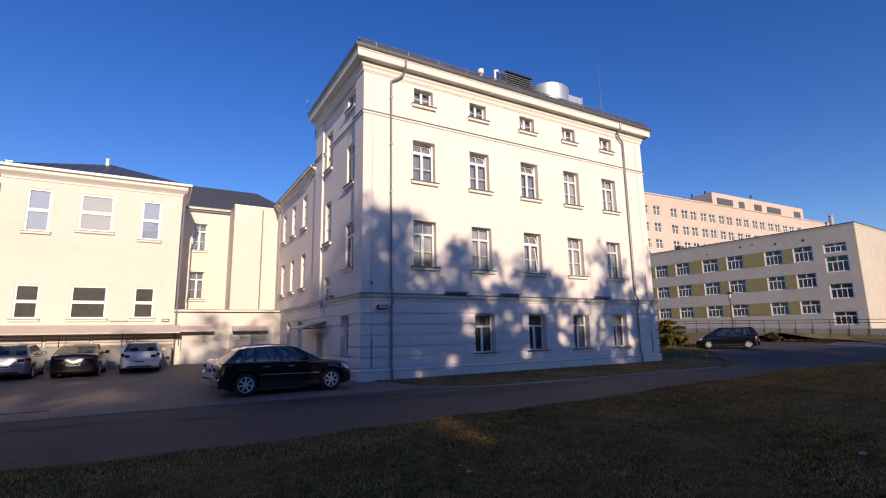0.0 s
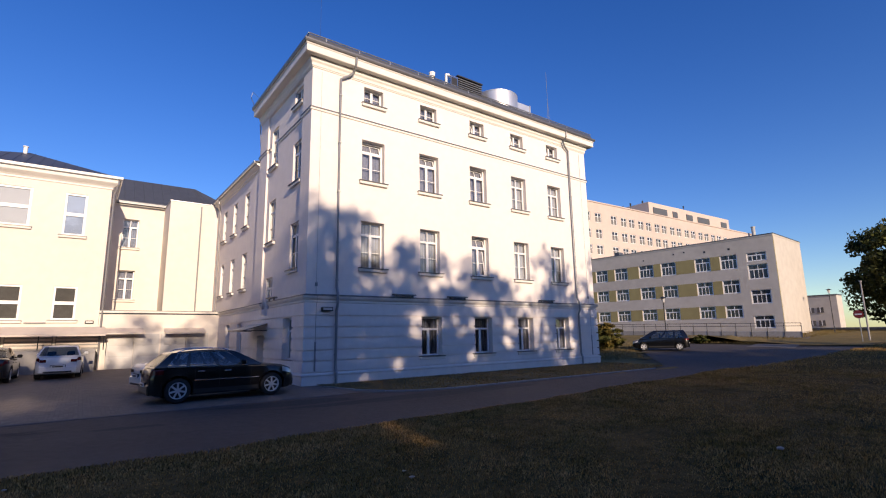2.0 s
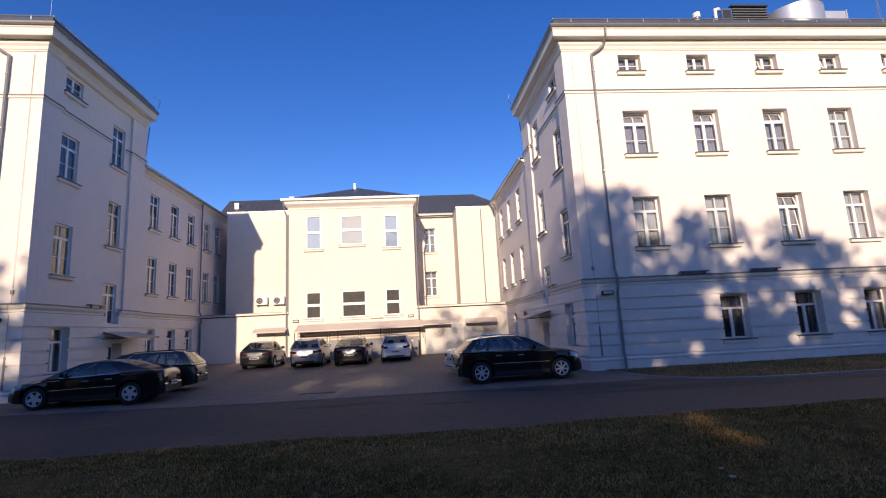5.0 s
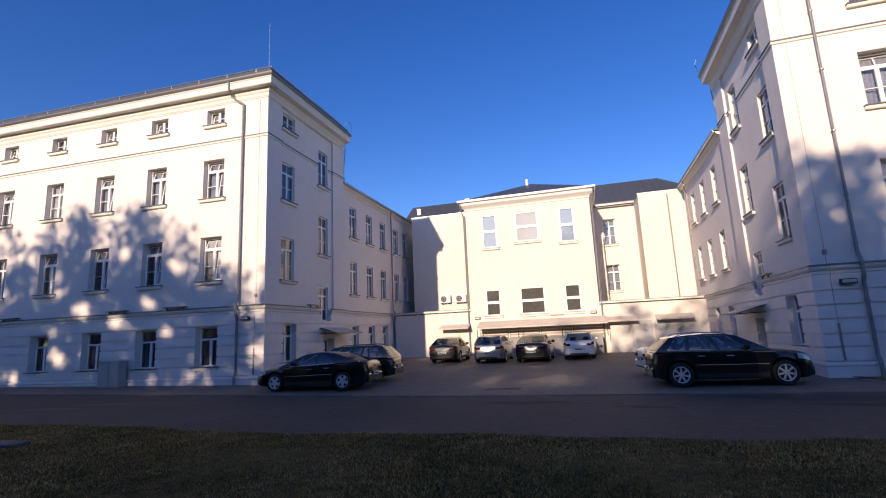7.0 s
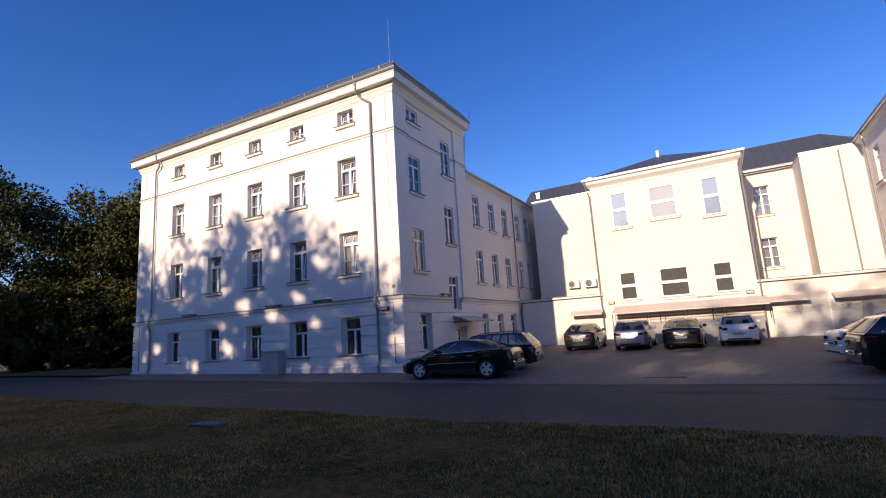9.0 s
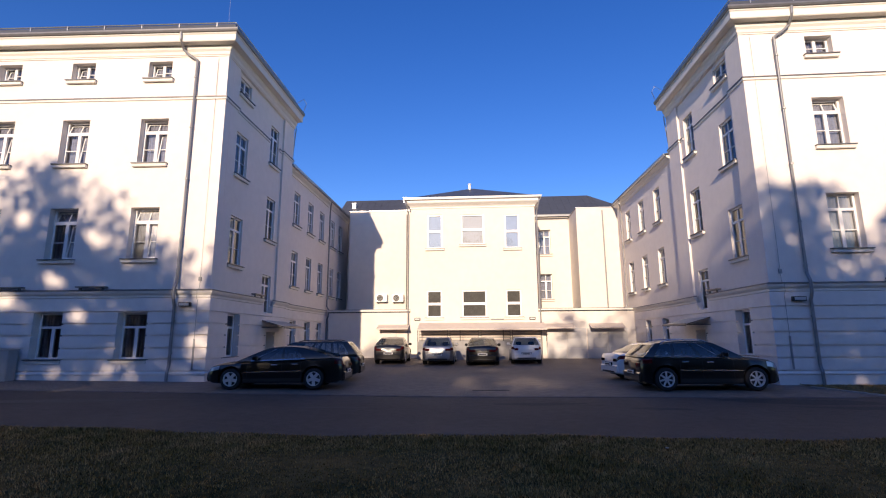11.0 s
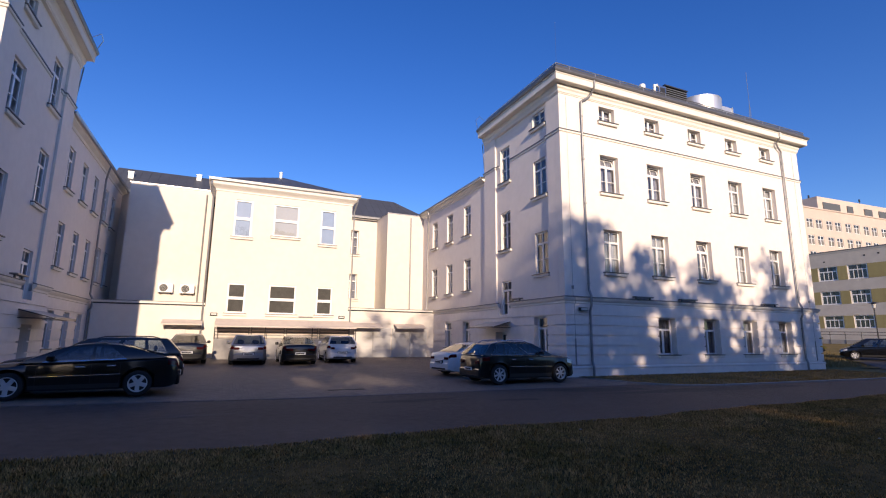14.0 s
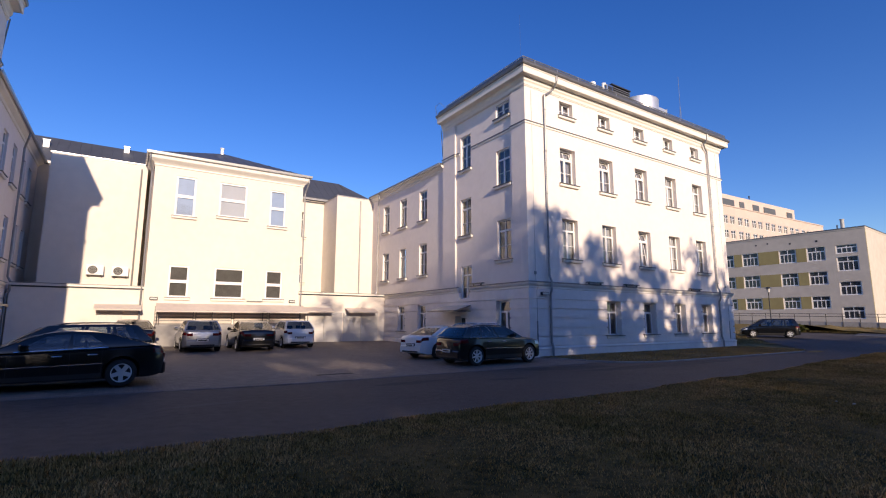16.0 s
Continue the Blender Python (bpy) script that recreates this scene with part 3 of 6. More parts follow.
    # the lower range behind
    mx, mh = X(mid_in), []
    for y in mid_win:
        for z, h in ((8.25, 2.0), (4.65, 2.05), (1.05, 1.68)):
            if z < 2 and y > 15:
                continue
            mh.append((y - 0.48, y + 0.48, z, z + h))
            wins.append(("base" if z < 2 else "tall", 0.96, h, (mx, y, z), turn, False))
    part("wall", wall((mx, back + 0.05), (0, 1), (-s, 0), mid_end - back - 0.05, 0, 11.2, TH, [(a - back - 0.05, b - back - 0.05, c, d) for a, b, c, d in mh]), PLASTER, root)
    for z0, z1 in zip(GROOVES, GROOVES[1:]):
        course_row(root, (mx - s * PR, back + 0.08), (0, 1), (-s, 0), 15.2 - back - 0.08, z0 + RW / 2, z1 - RW / 2, PR - 0.001, [(a - back - 0.08, b - back - 0.08, c, d) for a, b, c, d in mh])
    seg = [(mx, 15.22), (mx, back + 0.1)] if s > 0 else [(mx, back + 0.1), (mx, 15.22)]
    part("belt_course", sweep(seg, belt), TRIM, root)
    part("belt_flashing", sweep(seg, cap), LEDGE, root)
    part("plinth", sweep(seg, [(0, 0), (0.1, 0), (0.1, 0.5), (0, 0.56)]), PLASTER_B, root)
    seg = [(mx, mid_end), (mx, back + 0.02)] if s > 0 else [(mx, back + 0.02), (mx, mid_end)]
    part("cornice", sweep(seg, [(-0.1, 10.95), (0.05, 11.0), (0.08, 11.1), (0.26, 11.2), (0.28, 11.24), (0.28, 11.36), (-0.1, 11.38)]), TRIM, root)
    part("gutter", sweep(seg, [(0.27, 11.34), (0.33, 11.27), (0.40, 11.30), (0.42, 11.42), (0.40, 11.42), (0.36, 11.33), (0.27, 11.38)]), ZINC, root)
    bm = bmesh.new()
    q = [(mx - s * 0.35, back + 0.02, 11.40), (mx - s * 0.35, mid_end, 11.40), (mx + s * 6.5, mid_end, 13.0), (mx + s * 6.5, back + 0.02, 13.0)]
    quad(bm, *q), quad(bm, *[(x, y, z - 0.06) for x, y, z in q[::-1]])
    quad(bm, q[0], q[3], (q[3][0], q[3][1], 11.3), (q[0][0], q[0][1], 11.3))
    part("roof", bm, ROOF, root, "grey standing-seam sheet roof")
    for z in (3.75, 7.5, 11.0):
        part("floor_slab", boxed(*sorted((mx + s * 0.5, mx + s * 6)), back + 0.5, mid_end, z, z + 0.2), ROOM, root)
    part("partition", boxed(*sorted((mx + s * 3.0, mx + s * 3.1)), back + 0.5, mid_end, 0, 11.0), ROOM, root)
    bm = bmesh.new()
    yp = back + 8.0 if s < 0 else mid_end - 1.2
    tube(bm, [(mx - s * 0.36, yp - 0.5, 11.3), (mx - s * 0.3, yp - 0.5, 11.0), (mx - s * 0.11, yp, 10.6), (mx - s * 0.11, yp, 3.9), (mx - s * 0.24, yp, 3.65), (mx - s * 0.24, yp, 3.2), (mx - s * 0.13, yp, 3.0), (mx - s * 0.13, yp, 0.3)], 0.05, 8)
    part("downpipe", bm, PIPE, root)
    bm = bmesh.new()
    tube(bm, [(X(-0.05), yf + 7.55, 13.6), (X(0.1), yf + 7.52, 11.6), (X(0.1), yf + 7.52, 3.8)], 0.03, 6)
    part("downpipe", bm, PIPE, root)
    for kind, w, h, p, tn, bl in wins:
        put_window(root, kind, w, h, p, tn, blind=bl)
    # side door with its glazed canopy
    d = part("door", boxed(*sorted((X(ia + 0.25), X(ia + 0.31))), yf + 5.0, yf + 6.05, 0.15, 2.05), FRAME, root, "white door with a glazed upper half")
    for y0 in (5.12, 5.58):
        part("pane", boxed(*sorted((X(ia + 0.235), X(ia + 0.248))), yf + y0, yf + y0 + 0.36, 1.0, 1.9), FARWIN, d, world=False)
        d.children[-1].matrix_parent_inverse = Matrix()
    bm = bmesh.new()
    y0, y1 = yf + 4.5, yf + 7.2
    q = [(X(-0.02), y0, 2.62), (X(-0.02), y1, 2.62), (X(-1.15), y1, 2.30), (X(-1.15), y0, 2.30)]
    quad(bm, *q), quad(bm, *[(x, y, z - 0.02) for x, y, z in q[::-1]])
    for a, b in zip(q, q[1:] + q[:1]):
        quad(bm, a, (a[0], a[1], a[2] - 0.02), (b[0], b[1], b[2] - 0.02), b)
    bmesh.ops.recalc_face_normals(bm, faces=bm.faces)
    hood = part("canopy", bm, GREYBOX, root, "sloping grey canopy over the side door")
    for y in (y0 + 0.04, y1 - 0.04):
        bm = bmesh.new()
        tube(bm, [(X(-1.14), y, 2.27), (X(-0.01), y, 2.27)], 0.018, 6)
        tube(bm, [(X(-1.14), y, 2.275), (X(-0.01), y, 2.585)], 0.016, 6)
        part("bracket", bm, DARK, hood, world=False)
        hood.children[-1].matrix_parent_inverse = Matrix()
    part("front_edge", boxed(*sorted((X(-1.18), X(-1.15))), y0 - 0.02, y1 + 0.02, 2.24, 2.32), LEDGE, hood, world=False)
    hood.children[-1].matrix_parent_inverse = Matrix()
    # flat bird boards and floodlight on the belt
    for c in ([16.5, 19.55, 25.95] if s > 0 else [-13.2, -16.5, -23.3]):
        bm = boxed(c - 0.58, c + 0.58, yf - 0.26, yf - 0.05, 3.70, 3.75)
        for k in (-0.45, 0.45):
            box(bm, c + k - 0.04, c + k + 0.04, yf - 0.18, yf - 0.12, 3.60, 3.70)
        part("vent_hood", bm, LEDGE, root)
    bm = boxed(*sorted((X(-0.28), X(-0.05))), yf + 3.3, yf + 4.3, 3.70, 3.75)
    for k in (3.45, 4.1):
        box(bm, *sorted((X(-0.18), X(-0.12))), yf + k, yf + k + 0.08, 3.60, 3.70)
    part("vent_hood", bm, LEDGE, root)
    bm = boxed(*sorted((X(0.62), X(1.08))), yf - 0.24, yf - 0.10, 2.96, 3.12, bevel=0.02)
    box(bm, *sorted((X(0.8), X(0.9))), yf - 0.11, yf - 0.02, 3.0, 3.1)
    lamp = part("floodlight", bm, DARK, root, "small black wall floodlight")
    part("lens", boxed(*sorted((X(0.66), X(1.04))), yf - 0.248, yf - 0.241, 2.99, 3.09), FRAME_G, lamp, world=False)
    # rods
    bm = bmesh.new()
    x = X(0.65)
    tube(bm, [(x, yf + 0.9, 14.5), (x, yf + 0.9, 18.0)], 0.008, 5)
    part("lightning_rod", bm, STEEL, root)
    bm = bmesh.new()
    tube(bm, [(X(-0.4), yf + 6.3, 14.4), (X(-0.75), yf + 6.6, 14.9), (X(-0.7), yf + 7.2, 14.9), (X(-0.3), yf + 7.6, 14.35)], 0.015, 5)
    part("roof_hoop", bm, STEEL, root)
    return root


R_COLS = [14.97, 18.06, 21.24, 24.26, 27.27]
L_COLS = [-11.53, -14.83, -18.02, -21.32, -24.74]
right_wing = wing(1, 12.0, 0.0, 18.45, 0.1, 17.7, (9.93, 12.65, 15.3), R_COLS, (1, 2, 3, 4), {("a", 2): "vented", ("a", 3): "vented", ("a", 4): "vented", ("b", 0): "tilt", ("b", 1): "tilt", ("b", 2): "tilt", ("c", 2): "ajar"},
                  {("b", 3), ("b", 4), ("c", 1), ("c", 3), ("c", 4), ("c", 0)}, "four-storey white rendered wing with a rusticated ground floor", "east_wing")
left_wing = wing(-1, -8.64, -0.127, 20.09, 0.32, 20.5, (9.1, 11.5, 13.8, 16.35, 18.3), L_COLS, (0, 1, 2, 3, 4), {("a", 0): "vented", ("a", 1): "vented", ("a", 2): "vented", ("a", 4): "vented", ("b", 0): "ajar", ("b", 1): "ajar", ("b", 2): "ajar", ("b", 4): "ajar", ("c", 0): "ajar", ("c", 1): "ajar", ("c", 2): "ajar", ("c", 3): "tilt"},
                 {("b", 3), ("c", 0)}, "four-storey white rendered wing with tilted open windows", "west_wing")
# the west front stands two degrees out of line with the east one
SKEW = Matrix.Translation((-8.64, 0, 0)) @ Matrix(((1, 0, 0, 0), (0.035, 1, 0, 0), (0, 0, 1, 0), (0, 0, 0, 1))) @ Matrix.Translation((8.64, 0, 0))
for ob in left_wing.children:
    ob.matrix_parent_inverse = Matrix.Translation(-left_wing.location) @ SKEW

# ---- the range across the back of the yard ----
def central():
    root = thing("central_block", (1.45, 20, 0), label="two-storey cream rendered block with a hipped roof", category="building")
    x0, x1, y0, ztop = -3.0, 5.72, 15.25, 11.1
    up = [(-1.84, -0.76, 7.88, 10.31), (0.55, 2.17, 8.12, 10.28), (3.6, 4.62, 7.82, 10.24)]
    dn = [(-1.86, -0.80, 3.07, 4.93), (0.57, 2.26, 3.07, 4.93), (3.57, 4.62, 3.09, 4.93)]
    part("wall", wall((x0, y0), (1, 0), (0, -1), x1 - x0, 0, ztop, 0.4, [(a - x0, b - x0, c, d) for a, b, c, d in up + dn]), CREAM, root)
    for x, n in ((x0, -1), (x1, 1)):
        part("wall", wall((x, y0 + 0.404), (0, 1), (n, 0), 8, 0, ztop, 0.396), CREAM, root)
    for a, b, c, d in up + dn:
        # outer upper windows: the backing's blue imitates reflected sky, no cloth hangs there
        put_window(root, "stack", b - a, d - c, ((a + b) / 2, y0, c), 0, blind=(0.03, 0.97, SHADEB) if c < 7 else (0.05, 0.95, BLIND) if 0 < a < 3 else (0.05, 0.95, SKY_SHEEN))
    for z in (2.6, 7.2, 10.9):
        part("floor_slab", boxed(x0 + 0.41, x1 - 0.41, y0 + 0.42, 22, z, z + 0.2), ROOM, root)
    part("partition", boxed(x0 + 0.41, x1 - 0.41, 20, 20.1, 0, 10.9), ROOM, root)
    ring = [(x0, 23.6), (x0, y0), (x1, y0), (x1, 23.6)]
    part("cornice", sweep(ring, [(-0.1, 10.72), (0.05, 10.76), (0.05, 10.86), (0.12, 10.94), (0.30, 11.08), (0.34, 11.12), (0.34, 11.38), (-0.1, 11.44)]), TRIM, root)
    part("gutter", sweep(ring, [(0.33, 11.34), (0.40, 11.30), (0.47, 11.34), (0.49, 11.48), (0.47, 11.48), (0.42, 11.37), (0.33, 11.42)]), ZINC, root)
    bm = bmesh.new()
    a, b, f, zr = x0 - 0.4, x1 + 0.4, y0 - 0.4, 13.85
    xm = (x0 + x1) / 2
    v = [bm.verts.new(p) for p in ((a, f, 11.44), (b, f, 11.44), (b, 27, 11.44), (a, 27, 11.44), (xm, 20.6, zr), (xm, 27, zr))]
    for k in ((0, 1, 4), (1, 2, 5, 4), (3, 0, 4, 5), (2, 3, 5), (3, 2, 1, 0)):
        bm.faces.new([v[i] for i in k])
    bmesh.ops.recalc_face_normals(bm, faces=bm.faces)
    part("roof", bm, ROOF, root, "dark grey hipped sheet roof")
    for k in range(1, 17):
        t = k / 17
        x = a + (b - a) * t
        m = 1 - abs(2 * t - 1)
        bm = bmesh.new()
        tube(bm, [(x, f, 11.455), (x, f + (20.6 - f) * m, 11.455 + (zr - 11.44) * m)], 0.016, 4)
        part("roof_seam", bm, ROOF, root)
    bm = bmesh.new()
    cyl(bm, (xm - 0.2, 20.0, 13.5), (xm - 0.2, 20.0, 14.0), 0.11, seg=12)
    cyl(bm, (xm - 0.2, 20.0, 14.0), (xm - 0.2, 20.0, 14.05), 0.15, seg=12)
    part("vent_pipe", bm, FRAME, root)
    for x, k in ((x0 + 0.12, -1), (x1 - 0.12, 1)):
        bm = bmesh.new()
        xo = x + k * 0.25
        tube(bm, [(x + k * 0.4, y0 - 0.42, 11.26), (x + k * 0.4, y0 - 0.42, 11.0), (xo, y0 - 0.12, 10.3), (xo, y0 - 0.1, 9.8), (xo, y0 - 0.1, 0.3)], 0.05, 8)
        part("downpipe", bm, PIPE, root)
    for x in (-2.5, 5.3):
        q = part("wall_light", boxed(x - 0.2, x + 0.2, y0 - 0.1, y0 - 0.004, 2.88, 3.06, bevel=0.02), DARK, root)
        part("lens", boxed(x - 0.16, x + 0.16, y0 - 0.107, y0 - 0.101, 2.92, 3.02), FRAME_G, q, world=False)
    bm = boxed(2.5, 3.4, y0 - 0.12, y0 - 0.004, 2.9, 2.96)
    part("vent_hood", bm, LEDGE, root)
    # long sheet awning on posts over the loading bench
    bm = bmesh.new()
    q = [(-2.36, y0 - 0.003, 2.72), (6.05, y0 - 0.003, 2.72), (6.08, y0 - 1.25, 2.26), (-2.38, y0 - 1.25, 2.26)]
    quad(bm, *q[::-1]), quad(bm, *[(x, y, z - 0.03) for x, y, z in q])
    box(bm, -2.38, 6.08, y0 - 1.27, y0 - 1.24, 2.2, 2.27)
    aw = part("awning", bm, TAN, root, "long sloping tan sheet awning on thin posts")
    for x in (-2.33, 0.45, 3.25, 6.03):
        b2 = bmesh.new()
        cyl(b2, (x, y0 - 1.2, 1.45), (x, y0 - 1.2, 2.24), 0.025, seg=8)
        part("post", b2, DARK, aw, world=False)
    part("bench_wall", boxed(-2.36, 5.7, y0 - 1.25, y0 - 0.005, 0, 1.5, bevel=0.02), CONC, root, "grey concrete loading bench")
    for k in range(4):
        xa = -2.4 + k * 2.1
        sh = part("shutter", boxed(xa, xa + 2.0, y0 - 0.06, y0 - 0.004, 1.5, 2.55), CONC, root)
        for j in range(5):
            part("slat", boxed(xa + 0.05, xa + 1.95, y0 - 0.08, y0 - 0.061, 1.58 + j * 0.19, 1.70 + j * 0.19), TAN, sh, world=False)
    return root


def back_range():
    root = thing("rear_range", (2, 24, 0), label="white rendered rear range with a dark sheet roof", category="building")
    hs = [(6.65, 7.6, 8.25, 10.25), (6.65, 7.6, 4.65, 6.65)]
    x0 = 5.5
    part("wall", wall((-9.5, 20.7), (1, 0), (0, -1), 23, 0, 11.3, 0.4, [(a + 9.5, b + 9.5, c, d) for a, b, c, d in hs]), CREAM, root)
    for a, b, c, d in hs:
        put_window(root, "tall", b - a, d - c, ((a + b) / 2, 20.7, c), 0)
    for z in (3.7, 7.5, 11.0):
        part("floor_slab", boxed(-9, 13, 21.2, 28, z, z + 0.2), ROOM, root)
    part("partition", boxed(-9, 13, 24, 24.1, 0, 11), ROOM, root)
    bm = bmesh.new()
    q = [(-10, 20.3, 11.46), (14.6, 20.3, 11.46), (11.4, 23.6, 13.9), (-10, 23.6, 13.9)]
    quad(bm, *q), quad(bm, *[(x, y, z - 0.08) for x, y, z in q[::-1]]), quad(bm, q[0], q[1], (14.6, 20.3, 11.38), (-10, 20.3, 11.38))
    quad(bm, q[3], q[2], (11.4, 28, 11.4), (-10, 28, 11.4)), quad(bm, q[2], q[1], (14.6, 28, 11.4), (11.4, 28, 11.4))
    part("roof", bm, ROOF, root, "dark grey standing-seam sheet roof")
    for k in range(38):
        x = -9.6 + k * 0.6
        if -2.6 < x < 5.4:
            continue
        bm = bmesh.new()
        tube(bm, [(x, 20.3, 11.47), (min(x, 11.3), 23.5, 13.84)], 0.016, 4)
        part("roof_seam", bm, ROOF, root)
    part("gutter", sweep([(-9.5, 20.3), (13, 20.3)], [(0, 11.26), (0.1, 11.24), (0.12, 11.38), (0.1, 11.38), (0, 11.30)]), ZINC, root)
    # two boxy bays that stand out of it
    for a, b, f, zt in ((-8.05, -3.3, 17.7, 11.3), (9.1, 12.09, 17.7, 11.2)):
        part("bay", boxed(a, b, f, 20.75, 3.4, zt), CREAM, root)
        part("bay_flashing", boxed(a - 0.04, b + 0.04, f - 0.04, 20.6, zt, zt + 0.06), ZINC, root)
    for x, y, k in ((-3.62, 17.6, 0), (11.0, 17.6, 0)):
        bm = bmesh.new()
        tube(bm, [(x, y + 0.02, 11.0), (x, y, 10.8), (x, y, 3.7)], 0.045, 8)
        part("downpipe", bm, PIPE, root)
    for x, y, z in ((-4.6, 23.2, 13.6), (-8.9, 22.2, 12.9), (12.0, 22.5, 12.5)):
        bm = boxed(x - 0.16, x + 0.16, y - 0.16, y + 0.16, z - 0.6, z + 0.3)
        box(bm, x - 0.2, x + 0.2, y - 0.2, y + 0.2, z + 0.3, z + 0.37)
        part("chimney", bm, FRAME, root)
    # one-storey annexes with gates
    for a, b in ((-8.74, -3.01), (5.73, 12.08)):
        part("annex_wall", wall((a, 15.27), (1, 0), (0, -1), b - a, 0, 3.42, 0.3), CREAM, root)
        part("annex_roof", boxed(a, b, 15.3, 20.69, 3.42, 3.5), ROOF, root)
        part("annex_coping", boxed(a, b, 15.13, 15.6, 3.5, 3.62, bevel=0.012), TRIM, root)
        part("annex_flashing", boxed(a, b, 15.10, 15.6, 3.624, 3.65), LEDGE, root)
    for a, b in ((-5.2, -3.05), (5.9, 7.95), (9.0, 11.2)):
        bm = bmesh.new()
        q = [(a, 15.266, 2.62), (b, 15.266, 2.62), (b, 14.45, 2.34), (a, 14.45, 2.34)]
        quad(bm, *q[::-1]), quad(bm, *[(x, y, z - 0.03) for x, y, z in q])
        box(bm, a, b, 14.43, 14.455, 2.27, 2.35)
        part("door_canopy", bm, TAN, root, "small sloping tan sheet canopy")
    for a, b in ((6.2, 7.5), (7.52, 8.8), (8.9, 10.2), (10.22, 11.5)):
        g = part("gate_leaf", boxed(a, b, 15.2, 15.262, 0.25, 2.3, bevel=0.01), DOORW, root)
        for k in range(3):
            part("gate_panel", boxed(a + 0.08, b - 0.08, 15.185, 15.199, 0.4 + k * 0.63, 0.95 + k * 0.63, bevel=0.004), DOORW, g, world=False)
    g = part("door", boxed(-5.0, -3.9, 15.22, 15.262, 0.25, 2.3, bevel=0.01), DOORW, root, "pale painted service door")
    return root


central()
back_range()


def ac_unit(x, z):
    root = thing("air_conditioner", (x, 17.5, z), label="white outdoor air-conditioning unit on wall brackets", category="air conditioner", group="air conditioners on the rear wall")
    part("casing", boxed(-0.42, 0.42, -0.16, 0.14, -0.29, 0.29, bevel=0.025), FRAME, root, world=False)
    bm = bmesh.new()
    cyl(bm, (-0.1, -0.161, 0), (-0.1, -0.172, 0), 0.24, seg=24)
    part("fan_opening", bm, DARK, root, world=False)
    bm = bmesh.new()
    for r in (0.08, 0.15, 0.22):
        pts = [(-0.1 + r * math.cos(k * math.pi / 8), -0.18, r * math.sin(k * math.pi / 8)) for k in range(17)]
        tube(bm, pts, 0.006, 4)
    part("grille", bm, FRAME_G, root, world=False)
    for k in (-0.3, 0.3):
        part("bracket", boxed(k - 0.02, k + 0.02, -0.15, 0.2, -0.33, -0.29), DARK, root, world=False)


ac_unit(-5.45, 4.62), ac_unit(-4.23, 4.6)

# ---- plant on the east roof ----
GALV = mat("galvanised_sheet", (0.72, 0.72, 0.72), 0.42, 0.75, var=0.12, scale=2)
eq = thing("roof_louvre_box", (22.5, 2.8, 15.0), label="dark louvred ventilation housing on the roof", category="ventilation unit")
part("housing", boxed(21.65, 23.4, 2.02, 3.6, 14.9, 17.0), DARK, eq)
part("lid", boxed(21.55, 23.5, 1.9, 3.7, 17.003, 17.08), DARK, eq)
for k in range(12):
    part("louvre", boxed(21.6, 23.45, 1.92, 2.015, 15.30 + k * 0.14, 15.36 + k * 0.14), MESHG, eq)
part("inlet", boxed(20.95, 21.5, 1.8, 2.5, 16.05, 16.85, bevel=0.03), STEEL, eq)
part("inlet_grille", boxed(21.0, 21.4, 1.78, 1.799, 16.2, 16.7), DARK, eq)
bm = bmesh.new()
tube(bm, [(20.75, 2.0, 15.2), (20.75, 2.0, 16.85), (20.95, 2.0, 16.9)], 0.09, 10)
part("inlet_pipe", bm, FRAME, eq)
part("stand", boxed(20.5, 21.4, 1.9, 2.4, 14.8, 16.047), MESHG, eq)
eq = thing("roof_duct", (25.4, 3, 15.0), label="shiny steel ventilation duct with a curved elbow", category="duct")
bm = bmesh.new()
cyl(bm, (25.3, 2.7, 15.85), (25.3, 2.7, 16.9), 1.4, seg=48)
part("elbow", bm, GALV, eq, smooth=True).data.set_sharp_from_angle(angle=radians(40))
for z in (15.83, 16.87):
    bm = bmesh.new()
    cyl(bm, (25.3, 2.7, z), (25.3, 2.7, z + 0.05), 1.415, seg=48)
    part("seam", bm, GALV, eq)
part("trunk", boxed(26.3, 27.7, 2.0, 3.2, 16.2, 16.85, bevel=0.03), GALV, eq)
part("flange", boxed(27.703, 27.76, 1.96, 3.24, 16.16, 16.89), GALV, eq)
for x in (26.3, 27.4):
    part("foot", boxed(x - 0.05, x + 0.05, 2.1, 2.2, 14.9, 16.198), MESHG, eq)
part("base", boxed(24.5, 26.1, 2.4, 3.4, 14.8, 15.828), MESHG, eq)
eq = thing("roof_vent", (19.75, 2.0, 15.0), label="small pale roof vent", category="vent")
bm = bmesh.new()
cyl(bm, (19.75, 2.0, 14.8), (19.75, 2.0, 16.4), 0.10, seg=10), cyl(bm, (19.75, 2.0, 16.4), (19.75, 2.0, 16.65), 0.18, seg=10)
part("cowl", bm, FRAME, eq)
eq = thing("mast", (29.55, 2.0, 14.8), label="thin lightning mast with three stays", category="mast")
bm = bmesh.new()
tube(bm, [(29.55, 2.0, 14.6), (29.55, 2.0, 19.9)], 0.012, 6)
part("rod", bm, PIPE, eq)
for dx, dy in ((0.3, 0), (-0.3, 0), (0, 0.3)):
    bm = bmesh.new()
    tube(bm, [(29.55 + dx, 2.0 + dy, 14.7), (29.55, 2.0, 17.7)], 0.007, 5)
    part("stay", bm, PIPE, eq)

# ---- cars ----
def paint(name, color, metal=0.35, rough=0.28):
    m = mat(name, color, rough, metal)
    b = m.node_tree.nodes["Principled BSDF"]
    b.inputs["Coat Weight"].default_value, b.inputs["Coat Roughness"].default_value = 0.8, 0.06
    return m


